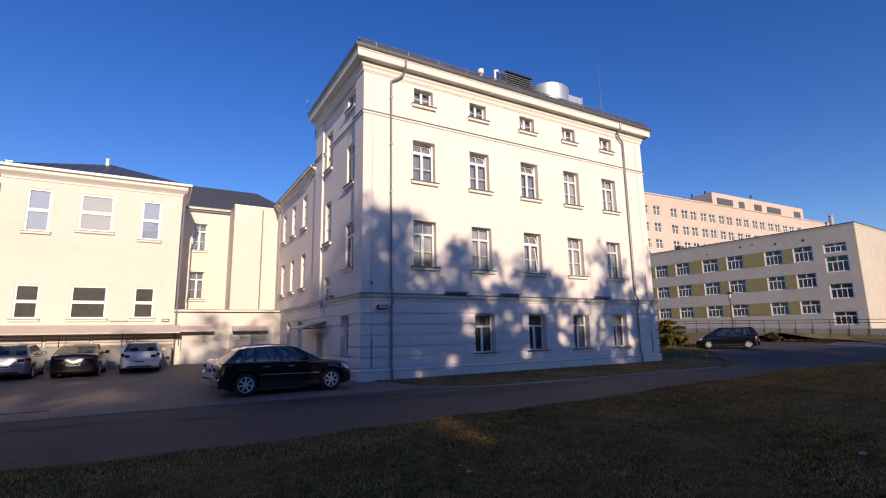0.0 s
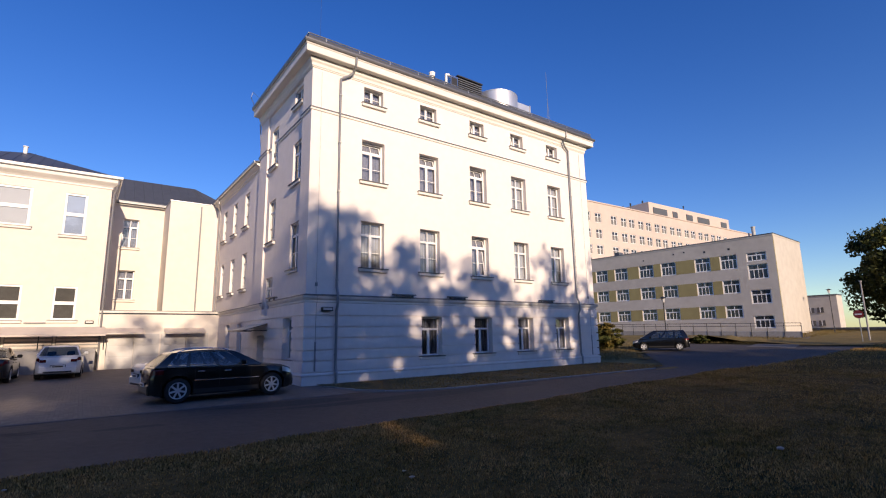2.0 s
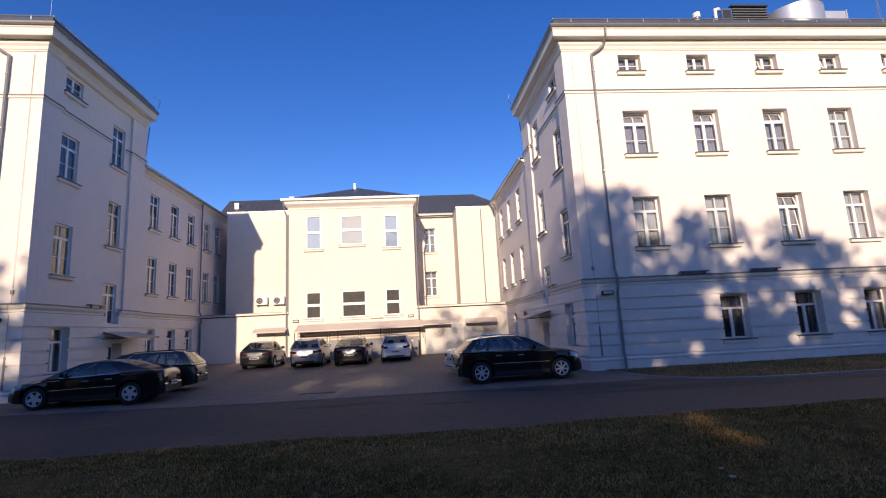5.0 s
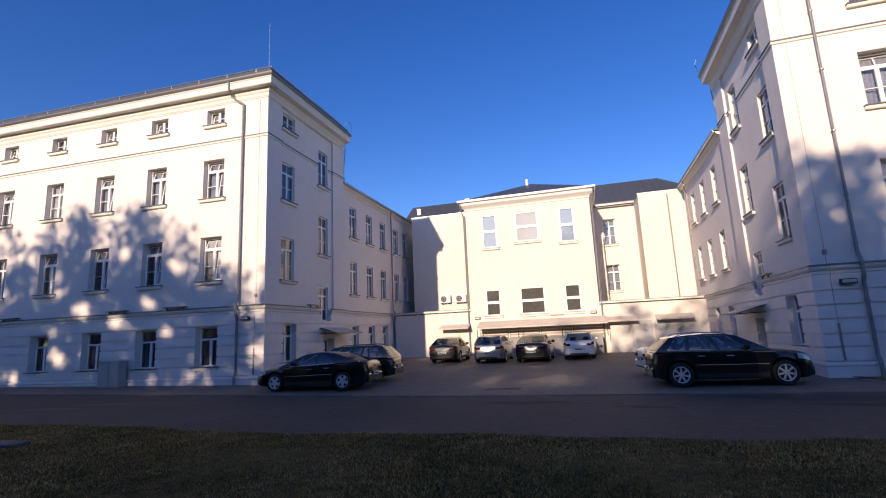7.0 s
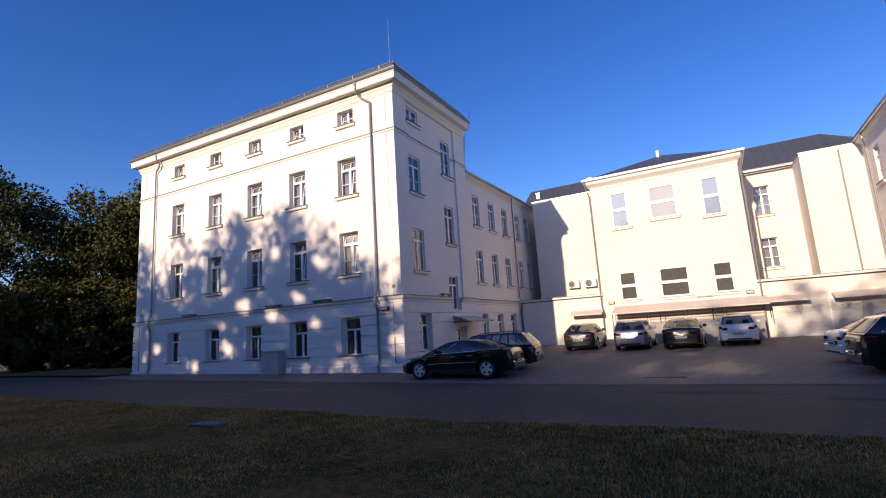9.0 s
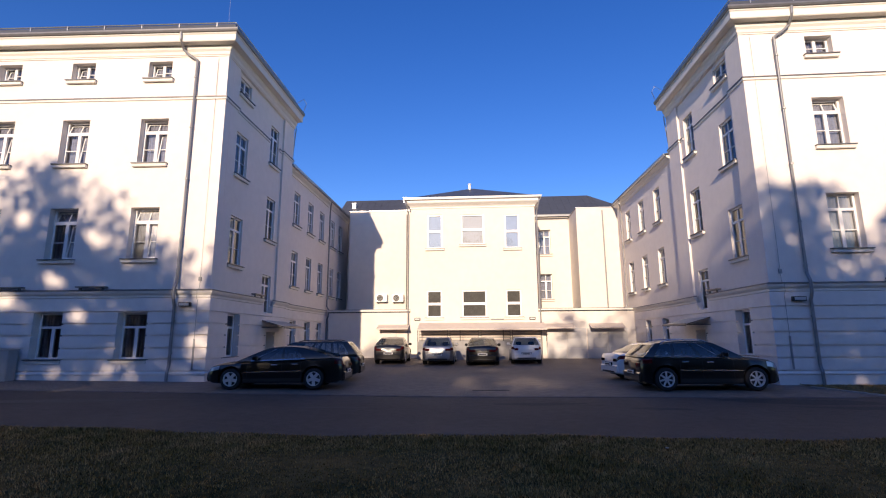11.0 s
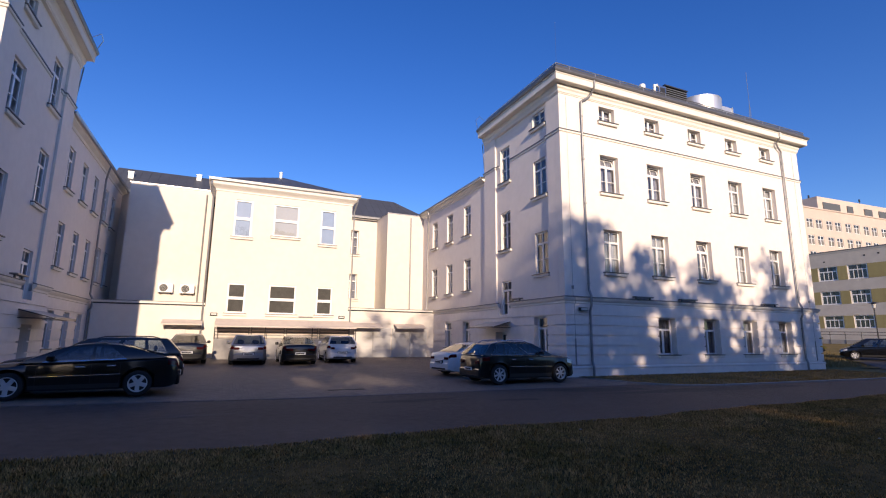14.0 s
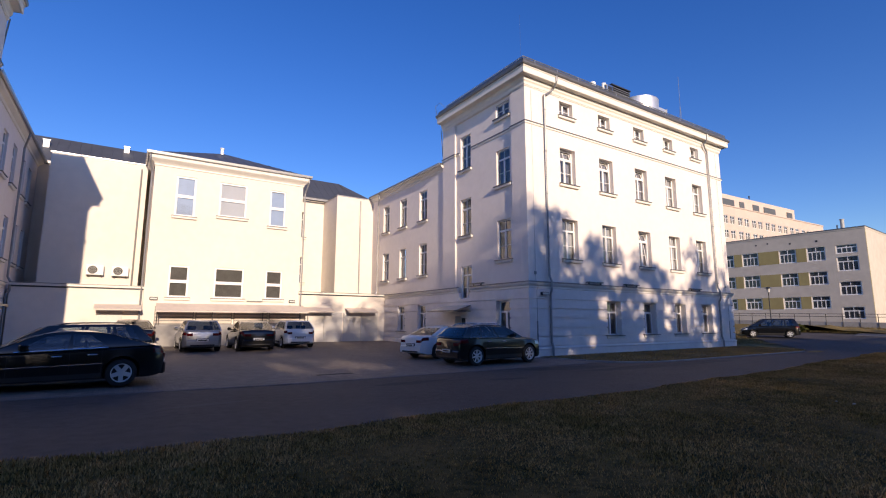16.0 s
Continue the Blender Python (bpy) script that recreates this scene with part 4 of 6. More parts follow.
P_BLACK = paint("paint_black", (0.006, 0.006, 0.007))
P_BROWN = paint("paint_brown_black", (0.008, 0.007, 0.007))
P_GREEN = paint("paint_dark_green", (0.008, 0.012, 0.012))
P_GREY = paint("paint_dark_grey", (0.018, 0.019, 0.022))
P_SILVER = paint("paint_silver", (0.42, 0.42, 0.43), 0.7, 0.3)
P_WHITE = paint("paint_white", (0.74, 0.74, 0.74), 0.0, 0.3)
CARGLASS = glass("car_glass", (0.50, 0.55, 0.56), 0.01)
SEAT = mat("seat_cloth", (0.035, 0.034, 0.034), 0.9, var=0.2, scale=20)
RUBBER = mat("rubber", (0.014, 0.014, 0.015), 0.85)
ALLOY = mat("alloy", (0.66, 0.66, 0.66), 0.34, 0.3)
CHROME = mat("chrome", (0.80, 0.80, 0.81), 0.16, 0.75)
RED_L = mat("tail_red", (0.09, 0.007, 0.008), 0.15, spec=0.6)
CLEAR_L = mat("lamp_clear", (0.55, 0.56, 0.58), 0.12, 0.3)
PLATE = mat("plate_white", (0.72, 0.72, 0.70), 0.5)
TRIMBLK = mat("black_trim", (0.02, 0.02, 0.021), 0.55)


def lerp_list(pts, x):
    if x <= pts[0][0]:
        return pts[0][1]
    for (a, u), (b, v) in zip(pts, pts[1:]):
        if x <= b:
            t = (x - a) / (b - a)
            return u + (v - u) * t
    return pts[-1][1]


def outward(bm, way):
    """Turns a sheet's faces to look along way."""
    bm.normal_update()
    if sum(f.normal.dot(Vector(way)) for f in bm.faces) < 0:
        bmesh.ops.reverse_faces(bm, faces=bm.faces)


WHEELS = {}


def wheel_meshes(r, spokes):
    if (r, spokes) in WHEELS:
        return WHEELS[r, spokes]
    w, sw = 0.11, 0.15 if spokes == 5 else 0.075
    prof = [(r * 0.68, -w), (r * 0.80, -w - 0.005), (r * 0.95, -w + 0.01), (r, -w + 0.04), (r, w - 0.04), (r * 0.95, w - 0.01), (r * 0.80, w + 0.005), (r * 0.68, w)]

    def lathe(bm, prof, seg=28):
        rings = [[bm.verts.new((q * math.cos(2 * math.pi * k / seg), y, q * math.sin(2 * math.pi * k / seg))) for k in range(seg)] for q, y in prof]
        for a, b in zip(rings, rings[1:]):
            for k in range(seg):
                bm.faces.new((a[k], a[(k + 1) % seg], b[(k + 1) % seg], b[k]))
        return rings
    bm = bmesh.new()
    lathe(bm, prof)
    ty = bpy.data.meshes.new("wheel")
    bm.to_mesh(ty)
    bm.free()
    ty.materials.append(RUBBER)
    bm = bmesh.new()
    lathe(bm, [(r * 0.69, -w + 0.002), (r * 0.66, -w - 0.004), (r * 0.61, -w + 0.02), (r * 0.60, -w + 0.10)])
    for k in range(spokes):
        box(bm, 0.03, r * 0.63, -w + 0.012, -w + 0.045, -r * sw, r * sw, bevel=0.008, m=Matrix.Rotation(2 * math.pi * (k + 0.25) / spokes, 4, "Y"))
    cyl(bm, (0, -w + 0.05, 0), (0, -w + 0.004, 0), r * 0.17, r * 0.15, 14)
    rim = bpy.data.meshes.new("rim")
    bm.to_mesh(rim)
    bm.free()
    rim.materials.append(ALLOY)
    bm = bmesh.new()
    cyl(bm, (0, -w + 0.075, 0), (0, -w + 0.085, 0), r * 0.62, seg=20)
    br = bpy.data.meshes.new("brake_disc")
    bm.to_mesh(br)
    bm.free()
    br.materials.append(TRIMBLK)
    WHEELS[r, spokes] = ty, rim, br
    return WHEELS[r, spokes]


def car(name, x, y, turn, label, colour, L, W, H, wb, fo, r, deck, cab, side_glass, spokes=5, rails=False, plate=True, hatch=True, chrome=False, lamps=(0.35, 0.82, 0.98), group="parked cars"):
    """x forward, y to the left, z up. deck: the line of bonnet, waist and tail; cab: the corners of the cabin from the screen's foot round to the tail's."""
    root = thing(name, (x, y, ground(x, y) + 0.03), label=label, category="car", group=group)
    root.rotation_euler = (0, 0, radians(turn))
    xf, hw = L / 2 - fo, W / 2
    xr = xf - wb
    clear, ra = 0.20, r + 0.055
    st = set()
    for k in range(29):
        st.add(round(-L / 2 + L * k / 28, 3))
    for c in (xf, xr):
        st = {q for q in st if abs(q - c) > ra + 0.03}
        st |= {round(c + ra * math.cos(math.pi * k / 12), 3) for k in range(13)}
        st |= {round(c - ra - 0.002, 3), round(c + ra + 0.002, 3)}
    st |= {-L / 2 + 0.03, -L / 2 + 0.09, L / 2 - 0.03, L / 2 - 0.09, L / 2 - 0.2}
    xs = sorted(st)

    def plan(q):
        e = (abs(q) / (L / 2))
        return hw * (1 - 0.05 * e ** 3 - 0.17 * max(0, (e - 0.86) / 0.14) ** 2.2)

    def low(q):
        z = clear + (0.10 * max(0, (abs(q) / (L / 2) - 0.88) / 0.12) ** 1.5)
        for c in (xf, xr):
            if abs(q - c) <= ra:
                z = max(z, r + math.sqrt(max(0, ra * ra - (q - c) ** 2)))
        return z

    def hull(q, s):
        w, z0, z1 = plan(q), low(q), lerp_list(deck, q)
        zz = clear + (z1 - clear) * 0.45
        m = [(0, z0), (0.86 * w, z0), (0.965 * w, z0 + 0.02), (w, max(z0 + 0.03, zz)), (0.995 * w, max(z0 + 0.05, clear + (z1 - clear) * 0.68)), (0.965 * w, z1 - 0.055), (0.90 * w, z1 - 0.005), (0.5 * w, z1 + 0.02), (0, z1 + 0.03)]
        i = min(int(s), len(m) - 2)
        t = s - i
        return Vector((q, m[i][0] * (1 - t) + m[i + 1][0] * t, m[i][1] * (1 - t) + m[i + 1][1] * t))
    bm = bmesh.new()
    rings = []
    for q in xs:
        half = [hull(q, s) for s in range(9)]
        rings.append([bm.verts.new(p) for p in half] + [bm.verts.new((p.x, -p.y, p.z)) for p in half[-2:0:-1]])
    n = len(rings[0])
    for a, b in zip(rings, rings[1:]):
        for k in range(n):
            bm.faces.new((a[k], b[k], b[(k + 1) % n], a[(k + 1) % n]))
    bm.faces.new(rings[0])
    bm.faces.new(rings[-1][::-1])
    bmesh.ops.recalc_face_normals(bm, faces=bm.faces)
    body = part("body", bm, colour, root, world=False, smooth=True)
    body.data.set_sharp_from_angle(angle=radians(38))
    part("underbody", boxed(-L / 2 + 0.25, L / 2 - 0.25, -hw * 0.55, hw * 0.55, clear - 0.02, 0.62), TRIMBLK, root, world=False)
    # cabin
    (x0, z0), (x1, z1), (x2, z2), (x3, z3) = cab
    wb0, wb1 = hw * 0.925, hw * 0.70

    def side(u, v, off=0.0):
        a, b = x0 + (x1 - x0) * v, x3 + (x2 - x3) * v
        zb = z0 + (z3 - z0) * u
        zt = z1 + (z2 - z1) * u + (H - max(z1, z2)) * math.sin(math.pi * min(1, u * 1.05)) ** 0.7
        return Vector((a + (b - a) * u, wb0 + (wb1 - wb0) * v ** 1.35 + off, zb + (zt - zb) * v))

    def across(u, v, t, off=0.0):
        p = side(u, v)
        k = 1 - t * t
        f = {0: 0.09, 1: -0.07}.get(u, 0)
        return Vector((p.x + f * k + off * (1 if u == 0 else -1) * 0.9, p.y * t, p.z + (0.035 * k if v == 1 else 0.0) + off * 0.5))
    bm = bmesh.new()
    nu, nv, ny = 14, 5, 8
    grid = lambda f, a, b: [[f(i / a, k / b) for k in range(b + 1)] for i in range(a + 1)]

    def skin(bm, g):
        vs = [[bm.verts.new(p) for p in row] for row in g]
        for i in range(len(vs) - 1):
            for k in range(len(vs[0]) - 1):
                bm.faces.new((vs[i][k], vs[i + 1][k], vs[i + 1][k + 1], vs[i][k + 1]))
    flip = lambda p: Vector((p.x, -p.y, p.z))
    def cut(f, us, vs, holes):
        """A skin with window openings left out of it."""
        at = [[bm.verts.new(f(a, b)) for b in vs] for a in us]
        for i in range(len(us) - 1):
            for k in range(len(vs) - 1):
                mu, mv = (us[i] + us[i + 1]) / 2, (vs[k] + vs[k + 1]) / 2
                if not any(h[0] < mu < h[1] and h[2] < mv < h[3] for h in holes):
                    bm.faces.new((at[i][k], at[i + 1][k], at[i + 1][k + 1], at[i][k + 1]))

    lights = [(a, b, 0.06, 0.86) for a, b in side_glass]
    edges = [q for h in lights for q in h[:2]]
    us = sorted({*edges, *[i / nu for i in range(nu + 1) if i in (0, nu) or all(abs(i / nu - q) > 0.02 for q in edges)]})
    vs = [0, 0.06, 0.25, 0.45, 0.65, 0.86, 1]
    cut(lambda u, v: side(u, v), us, vs, lights)
    cut(lambda u, v: flip(side(u, v)), us, vs, lights)
    skin(bm, grid(lambda u, t: Vector((side(u, 1).x, side(u, 1).y * (2 * t - 1), side(u, 1).z + 0.035 * (1 - (2 * t - 1) ** 2) * math.sin(math.pi * u) ** 0.5)), nu, ny))
    for e in (0, 1):
        cut(lambda v, t: across(e, v, 2 * t - 1) if v < 1 else Vector((side(e, 1).x, side(e, 1).y * (2 * t - 1), side(e, 1).z)), [0, 0.10, 0.3, 0.5, 0.7, 0.90, 1], [0, 0.05, 0.2, 0.35, 0.5, 0.65, 0.8, 0.95, 1], [(0.10, 0.90, 0.05, 0.95)])
    bmesh.ops.remove_doubles(bm, verts=bm.verts, dist=0.002)
    bmesh.ops.recalc_face_normals(bm, faces=bm.faces)
    part("cabin", bm, colour, root, world=False, smooth=True).data.set_sharp_from_angle(angle=radians(35))
    for sg in (1, -1):
        for u0, u1 in side_glass:
            bm = bmesh.new()
            skin(bm, grid(lambda a, b: (lambda p: p if sg > 0 else flip(p))(side(u0 + (u1 - u0) * a, 0.06 + 0.80 * b, 0.006)), 5, 3))
            outward(bm, (0, sg, 0))
            part("side_window", bm, CARGLASS, root, world=False, smooth=True)
        if chrome:
            bm = bmesh.new()
            tube(bm, [(lambda p: p if sg > 0 else flip(p))(side(side_glass[0][0] + (side_glass[-1][1] - side_glass[0][0]) * k / 8, 0.03, 0.016)) for k in range(9)], 0.017, 5)
            if chrome == "full":
                tube(bm, [(lambda p: p if sg > 0 else flip(p))(side(side_glass[0][0] + (side_glass[-1][1] - side_glass[0][0]) * k / 8, 0.90, 0.014)) for k in range(9)], 0.015, 5)
            part("window_trim", bm, CHROME, root, world=False)
    for e, nm in ((0, "windscreen"), (1, "rear_window")):
        bm = bmesh.new()
        skin(bm, grid(lambda v, t: across(e, 0.10 + 0.80 * v, (2 * t - 1) * 0.90, 0.012), 4, ny))
        outward(bm, (1 if e == 0 else -1, 0, 0.3))
        part(nm, bm, CARGLASS, root, world=False, smooth=True)
    for q in (x1 - 0.45, x2 + 0.30):
        for y in (-0.36, 0.36):
            bm = boxed(q - 0.06, q + 0.06, y - 0.23, y + 0.23, 0.6, H - 0.47, bevel=0.04)
            box(bm, q - 0.05, q + 0.05, y - 0.13, y + 0.13, H - 0.45, H - 0.27, bevel=0.035)
            part("seat", bm, SEAT, root, world=False)
    # wheels
    ty, rim, br = wheel_meshes(r, spokes)
    for q in (xf, xr):
        for sg in (-1, 1):
            o = new("wheel", ty)
            o.parent = root
            o.matrix_basis = pose(q, sg * (hw - 0.125), r, 0, 0, 0 if sg < 0 else 180)
            new("rim", rim).parent = o
            new("brake_disc", br).parent = o
    # lamps, seams, handles, mirrors
    for sg in (-1, 1):
        F = (lambda p: p) if sg > 0 else flip
        for nm, m, qa, qb, s0, s1 in (("tail_light", RED_L, -L / 2 + 0.012, -L / 2 + lamps[0] * 0.8, 4.35, 5.2), ("headlight", CLEAR_L, L / 2 - 0.42, L / 2 - 0.03, 4.2, 5.15)):
            bm = bmesh.new()
            skin(bm, grid(lambda a, b: F(hull(qa + (qb - qa) * a, s0 + (s1 - s0) * b) + Vector((0, 0.006, 0))), 6, 3))
            zt = lerp_list(deck, -L / 2 if m is RED_L else L / 2)
            if m is RED_L:
                za, zb = hull(-L / 2, 4.35).z, hull(-L / 2, 5.2).z
                y1 = plan(-L / 2) * 0.985
                box(bm, -L / 2 - 0.014, -L / 2 + 0.02, *sorted((sg * y1, sg * (y1 - lamps[0] * 0.75))), za, zb, bevel=0.006)
            else:
                y1 = plan(L / 2) * 0.98
                box(bm, L / 2 - 0.02, L / 2 + 0.012, *sorted((sg * y1, sg * (y1 - 0.28))), hull(L / 2, 4.2).z, hull(L / 2, 5.1).z, bevel=0.006)
            part(nm, bm, m, root, world=False)
        for u in (side_glass[0][0] - 0.02, (side_glass[0][1] + side_glass[1][0]) / 2, side_glass[1][1] + 0.02):
            q = side(max(0.02, min(u, 0.97)), 0).x
            if abs(q - xr) < ra + 0.02:
                q = xr + ra + 0.03
            bm = bmesh.new()
            skin(bm, grid(lambda a, b: F(hull(q + 0.010 * a, 2.2 + 3.6 * b) + Vector((0, 0.003, 0))), 1, 8))
            part("door_seam", bm, TRIMBLK, root, world=False)
        for u in (side_glass[0][1] - 0.06, side_glass[1][1] - 0.10):
            p = hull(side(u, 0).x, 4.55)
            part("door_handle", boxed(p.x - 0.10, p.x + 0.10, *sorted((sg * (p.y - 0.02), sg * (p.y + 0.03))), p.z - 0.016, p.z + 0.016, bevel=0.01), colour if not chrome else CHROME, root, world=False)
        p = side(side_glass[0][0] + 0.04, 0.12)
        bm = boxed(p.x - 0.08, p.x + 0.10, *sorted((sg * (p.y + 0.04), sg * (p.y + 0.22))), p.z - 0.01, p.z + 0.14, bevel=0.035)
        box(bm, p.x - 0.03, p.x + 0.03, *sorted((sg * (p.y - 0.02), sg * (p.y + 0.06))), p.z, p.z + 0.04)
        part("mirror", bm, colour, root, world=False)
        bm = bmesh.new()
        qa, qb = xr + ra + 0.02, xf - ra - 0.02
        skin(bm, grid(lambda a, b: F(hull(qa + (qb - qa) * a, 2.1 + 0.35 * b) + Vector((0, 0.006, 0))), 8, 2))
        part("side_skirt", bm, TRIMBLK, root, world=False)
        bm = bmesh.new()
        skin(bm, grid(lambda a, b: F(hull(qa + (qb - qa) * a, 3.25 + 0.12 * b) + Vector((0, 0.010, 0))), 8, 1))
        part("rub_strip", bm, CHROME if chrome else colour, root, world=False)
        if rails:
            bm = bmesh.new()
            tube(bm, [F(side(0.10 + 0.8 * k / 8, 1) + Vector((0, -0.04, (0.0 if k in (0, 8) else 0.045)))) for k in range(9)], 0.016, 6)
            part("roof_rail", bm, TRIMBLK if colour is not P_BROWN else CHROME, root, world=False)
    zr = lerp_list(deck, -L / 2)
    bm = boxed(-L / 2 - 0.05, -L / 2 + 0.12, -hw * 0.80, hw * 0.80, clear + 0.06, 0.56, bevel=0.04)
    part("rear_bumper", bm, colour, root, world=False)
    part("bumper_insert", boxed(-L / 2 - 0.056, -L / 2, -hw * 0.6, hw * 0.6, clear + 0.08, 0.36, bevel=0.02), TRIMBLK, root, world=False)
    bm = boxed(L / 2 - 0.12, L / 2 + 0.04, -hw * 0.78, hw * 0.78, clear + 0.06, 0.52, bevel=0.04)
    part("front_bumper", bm, colour, root, world=False)
    part("radiator_grille", boxed(L / 2 - 0.03, L / 2 + 0.02, -0.4, 0.4, 0.53, lerp_list(deck, L / 2) - 0.04, bevel=0.01), TRIMBLK, root, world=False)
    zp = max(0.62, zr - 0.30) if hatch else 0.66
    pl = part("number_plate", boxed(-L / 2 - 0.075, -L / 2 - 0.05, -0.26, 0.26, zp - 0.13, zp - 0.02, bevel=0.004), PLATE, root, world=False)
    part("plate_bar", boxed(-L / 2 - 0.079, -L / 2 - 0.0751, -0.19, 0.20, zp - 0.10, zp - 0.05), TRIMBLK, pl, world=False)
    part("plate_backing", boxed(-L / 2 - 0.0499, -L / 2 + 0.02, -0.28, 0.28, zp - 0.15, zp), TRIMBLK, root, world=False)
    return root


SUV_DECK = [(-2.16, 0.90), (-2.10, 1.03), (-1.6, 1.06), (0.9, 1.02), (1.5, 0.99), (1.85, 0.94), (2.06, 0.86), (2.13, 0.78), (2.16, 0.66)]
SUV_CAB = [(1.14, 0.99), (0.22, 1.47), (-1.62, 1.46), (-2.09, 1.04)]
SED_DECK = [(-2.215, 0.82), (-2.16, 0.97), (-1.88, 1.0), (-0.45, 0.93), (1.05, 0.88), (1.7, 0.83), (2.05, 0.75), (2.17, 0.68), (2.215, 0.60)]
SED_CAB = [(1.30, 0.87), (0.30, 1.30), (-0.86, 1.32), (-1.97, 0.99)]
WAG_DECK = [(-2.35, 0.84), (-2.28, 0.93), (-1.5, 0.95), (0.9, 0.90), (1.6, 0.86), (2.15, 0.76), (2.35, 0.60)]
WAG_CAB = [(1.10, 0.90), (0.25, 1.42), (-1.85, 1.44), (-2.28, 0.94)]
HAT_DECK = [(-2.05, 0.86), (-1.98, 0.98), (-1.2, 0.98), (0.9, 0.94), (1.4, 0.90), (1.85, 0.80), (2.05, 0.62)]
HAT_CAB = [(1.15, 0.93), (0.35, 1.44), (-1.45, 1.45), (-1.96, 0.98)]
NOT_DECK = [(-2.25, 0.88), (-2.18, 1.00), (-1.75, 1.03), (-0.5, 0.94), (0.9, 0.90), (1.6, 0.84), (2.1, 0.74), (2.25, 0.60)]
NOT_CAB = [(1.1, 0.90), (0.25, 1.41), (-0.9, 1.41), (-1.75, 1.02)]
VAN_DECK = [(-2.15, 0.92), (-2.08, 1.0), (-1.0, 1.0), (1.2, 0.94), (1.7, 0.86), (2.05, 0.74), (2.15, 0.6)]
VAN_CAB = [(1.55, 0.92), (0.45, 1.60), (-1.75, 1.62), (-2.08, 1.0)]
G3 = [(0.16, 0.42), (0.455, 0.70), (0.735, 0.90)]
G2 = [(0.15, 0.46), (0.50, 0.80)]
car("suv", 8.82, -0.97, 3.0, "near-black brown sport utility car parked across the yard's mouth", P_BROWN, 4.32, 1.84, 1.54, 2.81, 0.77, 0.36, SUV_DECK, SUV_CAB, G3, spokes=7, rails=True, chrome="full", lamps=(0.42, 0, 0))
car("hatchback_saloon", -5.13, -1.39, 184.2, "glossy black five-door saloon with five-spoke alloy wheels", P_BLACK, 4.43, 1.78, 1.36, 2.70, 0.80, 0.335, SED_DECK, SED_CAB, [(0.15, 0.455), (0.485, 0.70)], spokes=5, chrome=True, lamps=(0.34, 0, 0))
car("estate_car", -5.38, 1.15, 187, "dark green estate car with roof rails beside the black saloon", P_GREEN, 4.70, 1.78, 1.47, 2.70, 0.95, 0.32, WAG_DECK, WAG_CAB, G3, rails=True, lamps=(0.22, 0, 0))
ROW = "cars parked before the central block"
car("saloon", -3.45, 11.35, 92, "dark grey saloon parked with its nose to the wall", P_GREY, 4.50, 1.77, 1.45, 2.65, 0.92, 0.315, NOT_DECK, NOT_CAB, G2, hatch=False, lamps=(0.36, 0, 0), group=ROW)
car("small_estate", -0.62, 11.0, 90, "silver hatchback with a dark rear window", P_SILVER, 4.30, 1.78, 1.48, 2.62, 0.90, 0.32, [(a * 0.93, z + 0.03) for a, z in WAG_DECK], [(a * 0.93, z + 0.03) for a, z in WAG_CAB], G3, lamps=(0.34, 0, 0), group=ROW)
car("coupe_saloon", 1.86, 10.65, 89, "black low-roofed saloon with a dark tail", P_BLACK, 4.50, 1.82, 1.45, 2.68, 0.92, 0.33, NOT_DECK, NOT_CAB, G2, hatch=False, lamps=(0.45, 0, 0), group=ROW)
car("hatchback", 4.35, 11.75, 88, "small white hatchback with dark tail lamps", P_WHITE, 4.05, 1.74, 1.46, 2.55, 0.82, 0.31, HAT_DECK, HAT_CAB, G3, lamps=(0.30, 0, 0), group=ROW)
car("white_saloon", 8.85, 2.2, 10, "white saloon parked behind the dark sport utility car", P_WHITE, 4.40, 1.76, 1.38, 2.62, 0.90, 0.32, [(a * 0.978, z * 0.96) for a, z in NOT_DECK], [(a * 0.978, z * 0.955) for a, z in NOT_CAB], G2, hatch=False, lamps=(0.40, 0, 0))
car("minivan", 43.7, 3.5, 120, "black people carrier parked beyond the wing", P_BLACK, 4.20, 1.78, 1.60, 2.66, 0.83, 0.31, VAN_DECK, VAN_CAB, G3)

